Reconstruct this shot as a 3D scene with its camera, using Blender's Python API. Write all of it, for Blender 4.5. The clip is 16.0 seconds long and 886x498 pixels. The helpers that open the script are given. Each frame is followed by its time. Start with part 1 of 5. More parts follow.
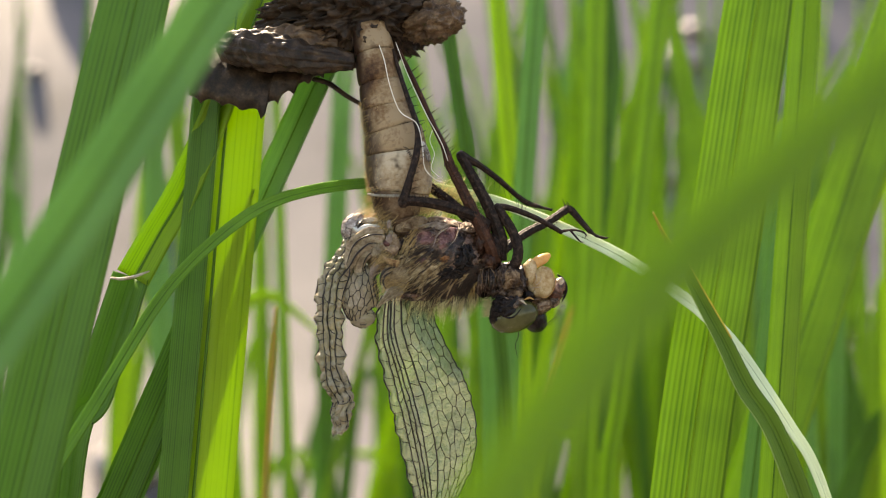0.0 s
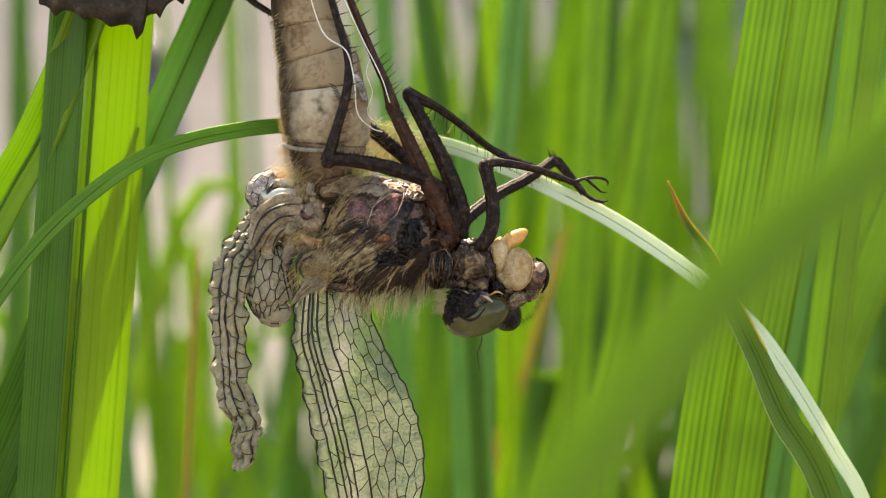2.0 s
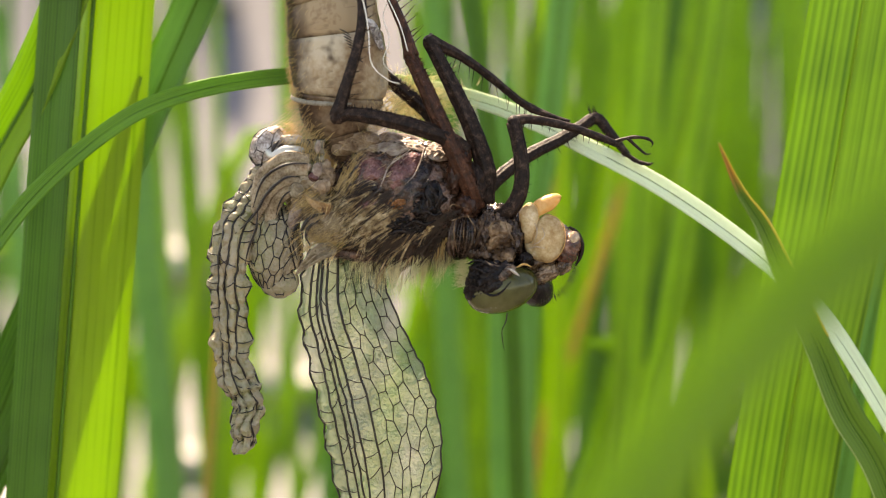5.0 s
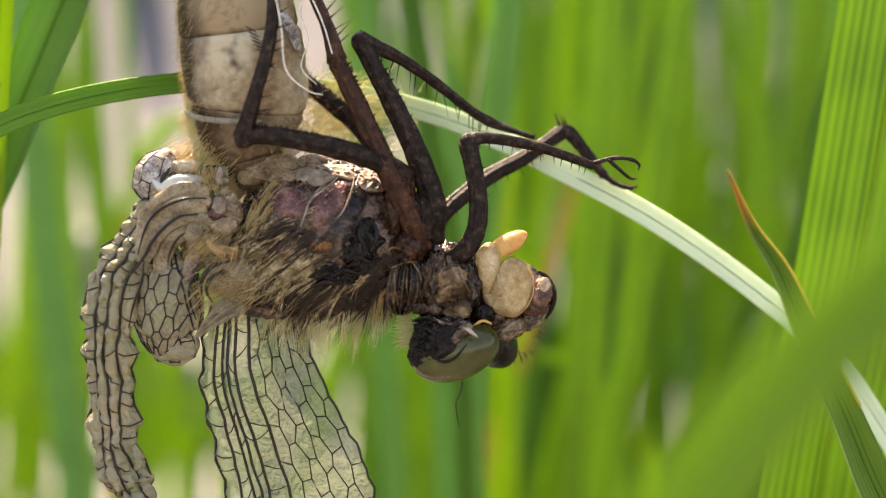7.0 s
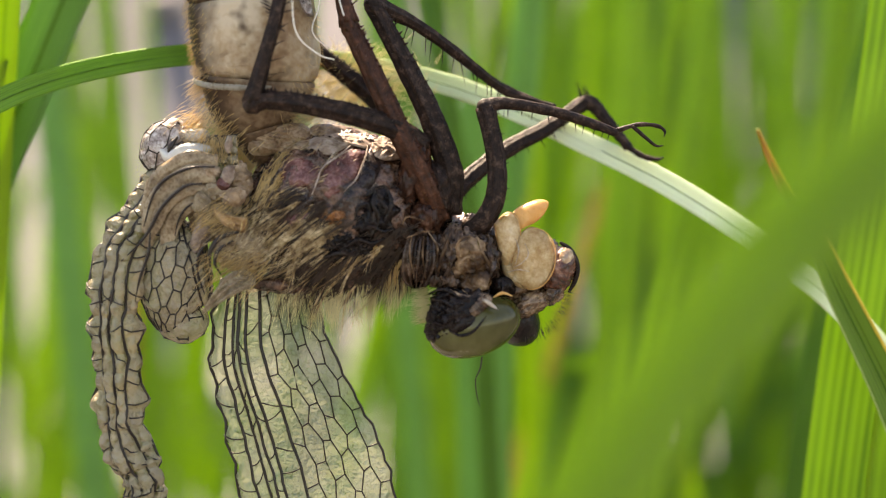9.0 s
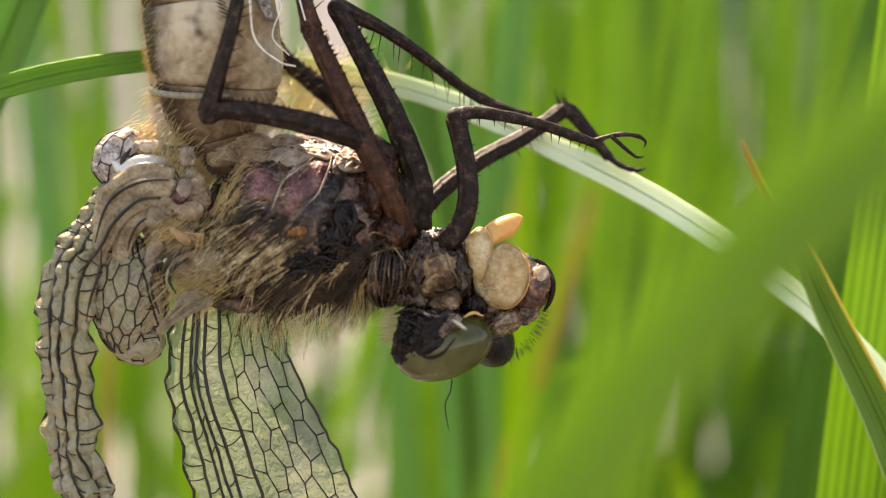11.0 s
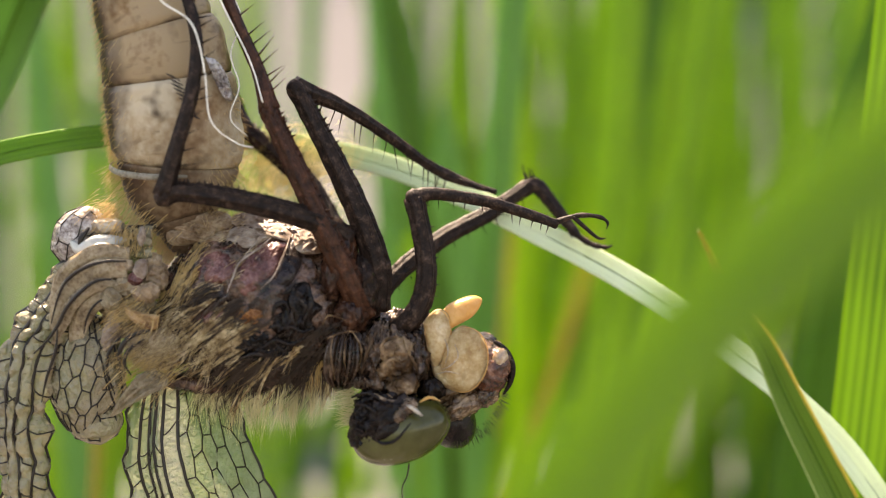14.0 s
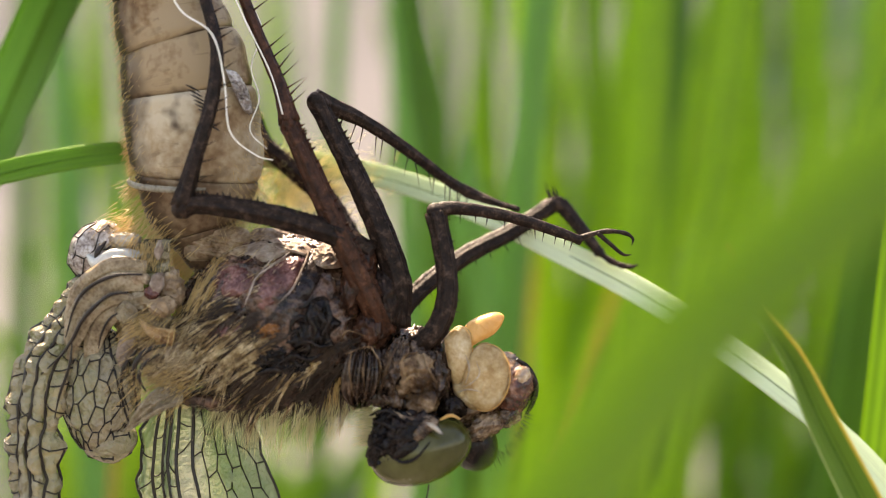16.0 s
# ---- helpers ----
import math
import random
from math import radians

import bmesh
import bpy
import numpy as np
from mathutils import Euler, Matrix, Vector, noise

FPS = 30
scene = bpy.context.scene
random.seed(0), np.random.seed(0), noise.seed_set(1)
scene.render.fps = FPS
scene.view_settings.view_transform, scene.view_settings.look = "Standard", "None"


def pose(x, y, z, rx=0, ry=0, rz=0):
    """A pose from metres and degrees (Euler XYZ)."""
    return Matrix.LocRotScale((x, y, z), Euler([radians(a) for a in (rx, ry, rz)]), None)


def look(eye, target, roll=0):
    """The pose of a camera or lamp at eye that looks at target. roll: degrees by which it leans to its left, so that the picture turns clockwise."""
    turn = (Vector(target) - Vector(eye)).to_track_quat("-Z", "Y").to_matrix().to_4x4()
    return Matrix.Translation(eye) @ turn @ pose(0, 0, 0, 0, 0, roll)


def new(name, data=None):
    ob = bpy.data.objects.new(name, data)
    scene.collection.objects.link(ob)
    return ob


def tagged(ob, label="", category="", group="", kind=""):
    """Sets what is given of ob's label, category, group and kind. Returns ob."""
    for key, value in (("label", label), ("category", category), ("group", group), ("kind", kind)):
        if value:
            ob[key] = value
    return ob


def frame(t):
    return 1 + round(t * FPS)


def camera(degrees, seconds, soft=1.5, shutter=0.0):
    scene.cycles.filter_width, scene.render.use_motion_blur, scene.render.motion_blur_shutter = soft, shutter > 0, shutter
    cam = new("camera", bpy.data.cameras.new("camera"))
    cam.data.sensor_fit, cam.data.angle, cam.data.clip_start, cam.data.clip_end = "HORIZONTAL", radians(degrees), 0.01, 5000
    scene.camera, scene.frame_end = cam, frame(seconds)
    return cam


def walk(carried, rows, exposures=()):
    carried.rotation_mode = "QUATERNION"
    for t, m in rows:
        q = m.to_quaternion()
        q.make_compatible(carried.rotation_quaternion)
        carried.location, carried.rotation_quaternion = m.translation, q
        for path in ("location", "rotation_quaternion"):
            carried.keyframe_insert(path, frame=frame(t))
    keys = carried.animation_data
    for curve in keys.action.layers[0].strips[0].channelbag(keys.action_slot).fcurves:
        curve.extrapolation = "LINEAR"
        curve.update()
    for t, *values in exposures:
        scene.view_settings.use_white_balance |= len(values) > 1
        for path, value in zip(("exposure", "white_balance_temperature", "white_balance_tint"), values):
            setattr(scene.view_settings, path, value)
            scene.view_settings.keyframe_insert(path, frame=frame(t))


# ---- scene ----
MM = 0.001


def aim(x, y, z, tilt, roll, yaw):
    """A camera pose from millimetres and degrees: yaw, then tilt, then roll."""
    return pose(x * MM, y * MM, z * MM) @ pose(0, 0, 0, 0, 0, yaw) @ pose(0, 0, 0, tilt) @ pose(0, 0, 0, 0, roll) @ pose(0, 0, 0, 90)


cam = camera(40, 16.0, soft=1.1)
PATH = [
    (0, aim(-3.79, -110.58, -14.74, 8.10, 0.60, -0.99)),
    (0.5, aim(-7.94, -101.22, -9.75, 6.46, 1.31, -4.19)),
    (1, aim(-6.94, -96.06, -7.15, 4.41, 1.70, -4.59)),
    (1.5, aim(-2.40, -89.29, -2.50, 1.65, 0.74, -2.94)),
    (2, aim(1.13, -83.23, -1.31, 0.26, -0.10, -0.73)),
    (2.5, aim(3.35, -79.03, -1.64, 0.03, -0.13, 0.53)),
    (3, aim(5.97, -77.28, -1.40, -0.18, -0.47, 1.86)),
    (3.5, aim(7.38, -76.75, -1.52, -0.37, -0.36, 2.82)),
    (4, aim(7.78, -76.47, -1.74, -0.60, -0.88, 3.71)),
    (4.2, aim(7.34, -76.49, -1.27, -1.09, -1.06, 3.73)),
    (6.3, aim(1.03, -64.88, 0.70, -2.95, -0.19, -0.40)),
    (6.5, aim(1.35, -62.52, 2.04, -3.36, -0.23, -0.72)),
    (7, aim(3.26, -59.82, 3.23, -3.57, -0.25, -0.57)),
    (7.5, aim(3.35, -59.76, 3.79, -3.20, -0.09, -0.26)),
    (8, aim(3.24, -58.85, 3.12, -2.99, -0.04, 0.06)),
    (8.5, aim(3.96, -58.16, 1.91, -2.52, 0.29, 0.55)),
    (8.7, aim(3.80, -57.94, 0.11, -1.99, 0.20, 0.75)),
    (10.8, aim(5.07, -55.12, 0.14, -1.87, 0.41, 1.08)),
    (11, aim(5.32, -54.68, 0.91, -2.11, 0.25, 0.95)),
    (11.5, aim(6.34, -53.80, 1.57, -2.64, -0.14, 1.37)),
    (12, aim(5.76, -53.27, 1.73, -2.50, -0.27, 1.68)),
    (12.5, aim(7.57, -53.64, 2.56, -2.40, -0.35, 2.06)),
    (13, aim(8.17, -54.11, 3.59, -2.33, -0.31, 2.41)),
    (13.5, aim(8.64, -54.37, 3.68, -2.13, -0.22, 2.35)),
    (14, aim(8.46, -53.99, 3.89, -1.47, -0.10, 2.38)),
    (14.5, aim(9.63, -53.94, 5.21, -1.53, -0.07, 2.90)),
    (15, aim(8.46, -53.49, 3.98, -0.59, -0.03, 2.59)),
    (15.5, aim(8.60, -52.99, 3.17, 0.25, -0.17, 3.06)),
    (16, aim(8.51, -52.97, 2.01, 1.28, -0.36, 3.50)),
]
walk(cam, PATH, exposures=[(0, 1.90, 9100, 15), (1.5, 2.00, 9100, 15), (7, 2.17, 9200, 19), (16, 2.17, 9200, 20)])

# ---- lens ----
focus = new("focus_mark")
focus.location = (0.5 * MM, -0.2 * MM, 0.5 * MM)
cam.data.dof.use_dof = True
cam.data.dof.focus_object = focus
cam.data.dof.aperture_fstop = 24.0

# ---- daylight ----
SUN_EL, SUN_AZ = radians(61), radians(-32)
world = bpy.data.worlds.new("world")
scene.world = world
world.use_nodes = True
sky = world.node_tree.nodes.new("ShaderNodeTexSky")
sky.sky_type, sky.sun_disc, sky.sun_elevation, sky.sun_rotation = "NISHITA", False, SUN_EL, SUN_AZ
world.node_tree.links.new(sky.outputs[0], world.node_tree.nodes["Background"].inputs[0])
world.node_tree.nodes["Background"].inputs[1].default_value = 0.15
sun = new("sun", bpy.data.lights.new("sun", "SUN"))
sun.data.energy, sun.data.angle, sun.data.color = 5.0, radians(0.6), (1.0, 0.95, 0.86)
sun.matrix_world = look(Vector((math.sin(SUN_AZ) * math.cos(SUN_EL), math.cos(SUN_AZ) * math.cos(SUN_EL), math.sin(SUN_EL))), (0, 0, 0))


# ---- materials ----
def shader(name, build):
    m = bpy.data.materials.new(name)
    m.use_nodes = True
    nt = m.node_tree
    nt.nodes.clear()
    out = nt.nodes.new("ShaderNodeOutputMaterial")
    nt.links.new(build(nt, lambda kind, **kw: node(nt, kind, **kw)), out.inputs["Surface"])
    return m


def node(nt, kind, **kw):
    n = nt.nodes.new(kind)
    for key, value in kw.items():
        s = n.inputs[key.replace("_", " ")] if key.replace("_", " ") in n.inputs else None
        if s is None:
            continue
        if isinstance(value, bpy.types.NodeSocket):
            nt.links.new(value, s)
        else:
            s.default_value = value
    return n


def rgb(c):
    return (c[0], c[1], c[2], 1)


def ramp(nt, fac, stops):
    r = nt.nodes.new("ShaderNodeValToRGB")
    while len(r.color_ramp.elements) < len(stops):
        r.color_ramp.elements.new(0.5)
    for e, (p, c) in zip(r.color_ramp.elements, stops):
        e.position, e.color = p, rgb(c)
    nt.links.new(fac, r.inputs[0])
    return r.outputs[0]


def mottled(name, stops, per_mm=1.0, fine=8.0, rough=0.5, bump=0.4, sheen=0.0, trans=0.0, coat=0.0, metal=0.0, spec=0.3):
    """Patchy surface: coarse stains at per_mm, fine grain at `fine` times that, relief from both."""

    def build(nt, n):
        co = n("ShaderNodeTexCoord").outputs["Object"]
        big = n("ShaderNodeTexNoise", Vector=co, Scale=per_mm * 1000, Detail=5.0, Roughness=0.6)
        small = n("ShaderNodeTexNoise", Vector=co, Scale=per_mm * fine * 1000, Detail=3.0)
        mixed = n("ShaderNodeMath", Value=big.outputs[0])
        mixed.operation = "MULTIPLY_ADD"
        mixed.inputs[1].default_value = 0.8
        half = n("ShaderNodeMath", Value=small.outputs[0])
        half.operation = "MULTIPLY"
        half.inputs[1].default_value = 0.2
        nt.links.new(half.outputs[0], mixed.inputs[2])
        col = ramp(nt, mixed.outputs[0], stops)
        bm_ = n("ShaderNodeBump", Strength=bump, Distance=0.0002, Height=mixed.outputs[0])
        r = n("ShaderNodeMath", Value=small.outputs[0])
        r.operation = "MULTIPLY_ADD"
        r.inputs[1].default_value, r.inputs[2].default_value = 0.3, rough - 0.15
        p = n("ShaderNodeBsdfPrincipled", Base_Color=col, Roughness=r.outputs[0], Normal=bm_.outputs[0], Metallic=metal)
        p.inputs["Coat Weight"].default_value = coat
        p.inputs["Specular IOR Level"].default_value = spec
        p.inputs["Sheen Weight"].default_value = sheen
        if not trans:
            return p.outputs[0]
        t = n("ShaderNodeBsdfTranslucent", Color=col, Normal=bm_.outputs[0])
        return join(nt, trans, p.outputs[0], t.outputs[0])

    return shader(name, build)


def join(nt, fac, a, b):
    m = nt.nodes.new("ShaderNodeMixShader")
    if isinstance(fac, bpy.types.NodeSocket):
        nt.links.new(fac, m.inputs[0])
    else:
        m.inputs[0].default_value = fac
    nt.links.new(a, m.inputs[1])
    nt.links.new(b, m.inputs[2])
    return m.outputs[0]


def leaf_material(name, dark, light, stripes=26.0, trans=0.45, rough=0.42, tip=None, relief=0.35, pale=0.0):
    """Grass: fine parallel veins along the blade, slow change of tone along it, light shining through."""

    def build(nt, n):
        uv = n("ShaderNodeTexCoord").outputs["UV"]
        co = n("ShaderNodeTexCoord").outputs["Object"]
        rnd = n("ShaderNodeObjectInfo").outputs["Random"]
        sep = n("ShaderNodeSeparateXYZ", Vector=uv)
        wob = n("ShaderNodeTexNoise", Vector=co, Scale=160.0, Detail=2.0)
        st = n("ShaderNodeMath", Value=sep.outputs[0])
        st.operation = "MULTIPLY"
        st.inputs[1].default_value = stripes
        line = n("ShaderNodeTexNoise", Scale=1.0, Detail=3.0, Roughness=0.7)
        line.noise_dimensions = "1D"
        nt.links.new(st.outputs[0], line.inputs["W"])
        rib = n("ShaderNodeMath", Value=st.outputs[0])
        rib.operation = "MULTIPLY"
        rib.inputs[1].default_value = 6.2832
        wave = n("ShaderNodeMath", Value=rib.outputs[0])
        wave.operation = "SINE"
        add = n("ShaderNodeMath", Value=wave.outputs[0])
        add.operation = "MULTIPLY_ADD"
        add.inputs[1].default_value = 0.16
        nt.links.new(line.outputs[0], add.inputs[2])
        add2 = n("ShaderNodeMath", Value=wob.outputs[0])
        add2.operation = "MULTIPLY_ADD"
        add2.inputs[1].default_value = 0.5
        nt.links.new(add.outputs[0], add2.inputs[2])
        tone = n("ShaderNodeMath", Value=rnd)
        tone.operation = "MULTIPLY_ADD"
        tone.inputs[1].default_value = 0.25
        nt.links.new(add2.outputs[0], tone.inputs[2])
        col = ramp(nt, tone.outputs[0], [(0.35, dark), (0.98, light)])
        # far-end colour: withered brown on one blade, painted sunlight on the arch
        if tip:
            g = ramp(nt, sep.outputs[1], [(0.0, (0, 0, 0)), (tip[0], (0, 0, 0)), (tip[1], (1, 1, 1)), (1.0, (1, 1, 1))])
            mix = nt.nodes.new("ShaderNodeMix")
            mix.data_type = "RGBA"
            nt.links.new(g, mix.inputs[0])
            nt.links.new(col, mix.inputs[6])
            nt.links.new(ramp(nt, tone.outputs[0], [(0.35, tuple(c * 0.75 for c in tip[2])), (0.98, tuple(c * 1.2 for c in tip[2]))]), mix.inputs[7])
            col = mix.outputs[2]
        bm_ = n("ShaderNodeBump", Strength=relief, Distance=0.00012, Height=add.outputs[0])
        p = n("ShaderNodeBsdfPrincipled", Base_Color=col, Roughness=rough, Normal=bm_.outputs[0])
        p.inputs["Sheen Weight"].default_value = pale
        p.inputs["Specular IOR Level"].default_value = 0.28
        t = n("ShaderNodeBsdfTranslucent", Color=col, Normal=bm_.outputs[0])
        return join(nt, trans, p.outputs[0], t.outputs[0])

    return shader(name, build)


GRASS = leaf_material("grass_green", (0.0525, 0.15, 0.0106), (0.242, 0.42, 0.0296), 14, 0.5)
GRASS_NEAR = leaf_material("grass_near", (0.042, 0.125, 0.010), (0.20, 0.355, 0.026), 14, 0.5)
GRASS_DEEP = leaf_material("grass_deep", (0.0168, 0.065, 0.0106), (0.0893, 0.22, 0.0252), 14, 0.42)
GRASS_BLUE = leaf_material("grass_bluish", (0.0525, 0.17, 0.0436), (0.168, 0.36, 0.089), 14, 0.45)
GRASS_YELLOW = leaf_material("grass_yellowish", (0.11, 0.25, 0.008), (0.33, 0.51, 0.03), 14, 0.55)
GRASS_RIBBED = leaf_material("grass_ribbed", (0.045, 0.13, 0.009), (0.25, 0.43, 0.028), 13, 0.55, relief=0.5)
# shade near the foot and sunlight beyond are painted into this colour
GRASS_HALF_SUNLIT = leaf_material("grass_half_sunlit", (0.0231, 0.09, 0.0084), (0.147, 0.35, 0.0274), 11, 0.35, 0.4, tip=(0.33, 0.47, (0.66, 0.74, 0.50)), relief=0.6)
GRASS_DRY = leaf_material("grass_dry_tip", (0.0231, 0.07, 0.0106), (0.116, 0.22, 0.0252), 9, 0.4, tip=(0.86, 0.94, (0.42, 0.20, 0.05)))
GRASS_RIB = leaf_material("grass_rib", (0.015, 0.06, 0.003), (0.06, 0.16, 0.008), 3, 0.2)
STRAW = leaf_material("straw_orange", (0.35, 0.20, 0.05), (0.60, 0.38, 0.10), 8, 0.4)
GRASS_PALE_EDGE = leaf_material("grass_pale_edge", (0.16, 0.26, 0.05), (0.34, 0.44, 0.14), 3, 0.3)
YELLOW_EDGE = leaf_material("grass_yellow_edge", (0.42, 0.30, 0.03), (0.66, 0.52, 0.08), 3, 0.4)
GROUND = mottled("wet_gravel", [(0.28, (0.038, 0.037, 0.040)), (0.45, (0.080, 0.077, 0.082)), (0.58, (0.108, 0.102, 0.109)), (0.72, (0.15, 0.110, 0.10))], 0.012, 10, 0.6, 0.5)
STONE = mottled("pale_stone", [(0.3, (0.15, 0.13, 0.12)), (0.7, (0.30, 0.275, 0.265))], 0.1, 10, 0.4, 0.3)
def abdomen_material(name, tones):
    """Translucent tan skin: dark along the back, smudged at the rim of each segment."""

    def build(nt, n):
        co = n("ShaderNodeTexCoord").outputs["Object"]
        sep = n("ShaderNodeSeparateXYZ", Vector=n("ShaderNodeTexCoord").outputs["UV"])
        big = n("ShaderNodeTexNoise", Vector=co, Scale=260.0, Detail=4.0, Roughness=0.5)
        fine = n("ShaderNodeTexNoise", Vector=co, Scale=3000.0, Detail=4.0)
        spots = n("ShaderNodeTexNoise", Vector=co, Scale=700.0, Detail=2.5, Roughness=0.55)

        def calc(op, x, y=0.0, z=0.0):
            m = nt.nodes.new("ShaderNodeMath")
            m.operation = op
            for s, v in zip(m.inputs, (x, y, z)):
                if isinstance(v, bpy.types.NodeSocket):
                    nt.links.new(v, s)
                else:
                    s.default_value = v
            return m.outputs[0]

        base = ramp(nt, calc("MULTIPLY_ADD", fine.outputs[0], 0.25, calc("MULTIPLY", big.outputs[0], 0.8)), tones)
        left = calc("SUBTRACT", 1.0, sep.outputs[0])
        back = calc("MULTIPLY", calc("ADD", calc("SUBTRACT", left, 0.06), calc("MULTIPLY", calc("SUBTRACT", spots.outputs[0], 0.5), 0.13)), 13.0)
        back = calc("MULTIPLY", calc("MINIMUM", back, 1.12), calc("LESS_THAN", left, 0.5))
        rim = calc("SUBTRACT", calc("MULTIPLY", calc("SUBTRACT", spots.outputs[0], 0.40), 5.0), calc("MULTIPLY", sep.outputs[1], 6.5))
        stretch = n("ShaderNodeMapping", Vector=sep.inputs[0].links[0].from_socket, Scale=(6.0, 4.5, 1.0))
        crease = n("ShaderNodeTexNoise", Vector=stretch.outputs[0], Scale=1.0, Detail=5.0, Roughness=0.6, Distortion=0.6)
        spot = calc("MULTIPLY", calc("SUBTRACT", spots.outputs[0], 0.605), 6.0)
        spot = calc("MAXIMUM", spot, calc("MINIMUM", calc("MULTIPLY", calc("SUBTRACT", crease.outputs[0], 0.56), 5.0), 0.42))
        dark = nt.nodes.new("ShaderNodeClamp")
        nt.links.new(calc("MULTIPLY", calc("MAXIMUM", calc("MAXIMUM", back, rim), spot), 0.85), dark.inputs[0])
        dark.inputs[2].default_value = 0.95
        mix = nt.nodes.new("ShaderNodeMix")
        mix.data_type = "RGBA"
        nt.links.new(dark.outputs[0], mix.inputs[0])
        nt.links.new(base, mix.inputs[6])
        mix.inputs[7].default_value = (0.034, 0.018, 0.012, 1)
        bump = n("ShaderNodeBump", Strength=0.15, Distance=0.0002, Height=spots.outputs[0])
        p = n("ShaderNodeBsdfPrincipled", Base_Color=mix.outputs[2], Roughness=0.33, Normal=bump.outputs[0])
        p.inputs["Specular IOR Level"].default_value = 0.12
        t = n("ShaderNodeBsdfTranslucent", Color=mix.outputs[2])
        return join(nt, 0.15, p.outputs[0], t.outputs[0])

    return shader(name, build)


ABDOMEN = abdomen_material("abdomen_skin", [(0.36, (0.13, 0.072, 0.038)), (0.46, (0.25, 0.16, 0.09)), (0.54, (0.36, 0.265, 0.165)), (0.64, (0.50, 0.415, 0.30))])
ABDOMEN_END = abdomen_material("abdomen_end_skin", [(0.38, (0.045, 0.020, 0.010)), (0.46, (0.115, 0.060, 0.028)), (0.54, (0.21, 0.128, 0.066)), (0.62, (0.34, 0.245, 0.148))])
ABDOMEN_LOW = abdomen_material("abdomen_base_skin", [(0.36, (0.028, 0.015, 0.009)), (0.46, (0.075, 0.043, 0.025)), (0.54, (0.15, 0.095, 0.056)), (0.64, (0.27, 0.195, 0.125))])
RING = mottled("abdomen_ring", [(0.3, (0.11, 0.095, 0.066)), (0.7, (0.23, 0.20, 0.15))], 0.8, 8, 0.3, 0.2)
THORAX_DARK = mottled("thorax_dark", [(0.38, (0.005, 0.003, 0.0024)), (0.52, (0.018, 0.010, 0.008)), (0.68, (0.06, 0.036, 0.028))], 1.2, 6, 0.3, 0.6, spec=0.25)
THORAX = mottled("thorax_skin", [(0.38, (0.007, 0.004, 0.0028)), (0.5, (0.045, 0.022, 0.013)), (0.64, (0.15, 0.08, 0.05))], 1.2, 6, 0.28, 0.8, spec=0.35)
PURPLE = mottled("thorax_plate", [(0.36, (0.028, 0.010, 0.008)), (0.52, (0.10, 0.038, 0.032)), (0.68, (0.26, 0.13, 0.11))], 1.2, 6, 0.26, 0.6, spec=0.3)
RUST = mottled("rust_plate", [(0.36, (0.010, 0.0045, 0.0027)), (0.54, (0.036, 0.014, 0.0075)), (0.72, (0.10, 0.042, 0.022))], 1.4, 4, 0.3, 0.6, spec=0.2)
ORANGE = mottled("orange_plate", [(0.36, (0.05, 0.018, 0.006)), (0.5, (0.22, 0.085, 0.025)), (0.66, (0.42, 0.20, 0.07))], 1.1, 5, 0.25, 0.5, spec=0.35)
WETBLACK = mottled("wet_black", [(0.4, (0.003, 0.002, 0.0014)), (0.58, (0.012, 0.007, 0.005)), (0.76, (0.05, 0.032, 0.024))], 1.8, 4, 0.17, 0.5, spec=0.16)
CREAM = mottled("cream_membrane", [(0.34, (0.20, 0.15, 0.11)), (0.5, (0.40, 0.33, 0.25)), (0.68, (0.60, 0.55, 0.46))], 1.2, 5, 0.5, 0.5, trans=0.12, spec=0.2)
BUFF_PALE = mottled("pale_buff_skin", [(0.36, (0.14, 0.095, 0.07)), (0.5, (0.28, 0.215, 0.17)), (0.68, (0.46, 0.395, 0.34))], 1.3, 5, 0.5, 0.5, trans=0.1, spec=0.1)
BUFF = mottled("buff_skin", [(0.36, (0.13, 0.08, 0.045)), (0.5, (0.28, 0.19, 0.115)), (0.68, (0.52, 0.41, 0.29))], 0.9, 6, 0.3, 0.9, trans=0.15)
LEG = mottled("leg_shell", [(0.36, (0.006, 0.0037, 0.0027)), (0.54, (0.021, 0.012, 0.0085)), (0.70, (0.08, 0.05, 0.036))], 2.6, 4, 0.5, 0.5, spec=0.12)
LEG_RED = mottled("leg_shell_red", [(0.36, (0.016, 0.007, 0.004)), (0.56, (0.055, 0.021, 0.011)), (0.74, (0.14, 0.06, 0.034))], 2.2, 4, 0.36, 0.5, spec=0.12)
BRISTLE = mottled("bristle", [(0.3, (0.01, 0.006, 0.004)), (0.7, (0.04, 0.022, 0.014))], 0.6, 4, 0.4, 0.1)
HAIR = mottled("pale_hair", [(0.38, (0.15, 0.09, 0.04)), (0.5, (0.38, 0.265, 0.135)), (0.65, (0.72, 0.58, 0.36))], 1.4, 4, 0.4, 0.1, trans=0.25)
HAIR_DARK = mottled("dark_hair", [(0.3, (0.012, 0.008, 0.005)), (0.7, (0.06, 0.036, 0.022))], 0.8, 4, 0.4, 0.1)
HAIR_STRAW = mottled("straw_hair", [(0.3, (0.58, 0.50, 0.24)), (0.7, (0.88, 0.82, 0.52))], 0.8, 4, 0.45, 0.1, trans=0.5)
HAIR_GOLD = mottled("golden_hair", [(0.3, (0.42, 0.26, 0.085)), (0.7, (0.78, 0.58, 0.29))], 0.8, 4, 0.4, 0.1, trans=0.4)
EYE = mottled("eye_olive", [(0.3, (0.026, 0.025, 0.003)), (0.5, (0.062, 0.059, 0.017)), (0.7, (0.11, 0.105, 0.042))], 0.3, 6, 0.2, 0.03, spec=0.3)
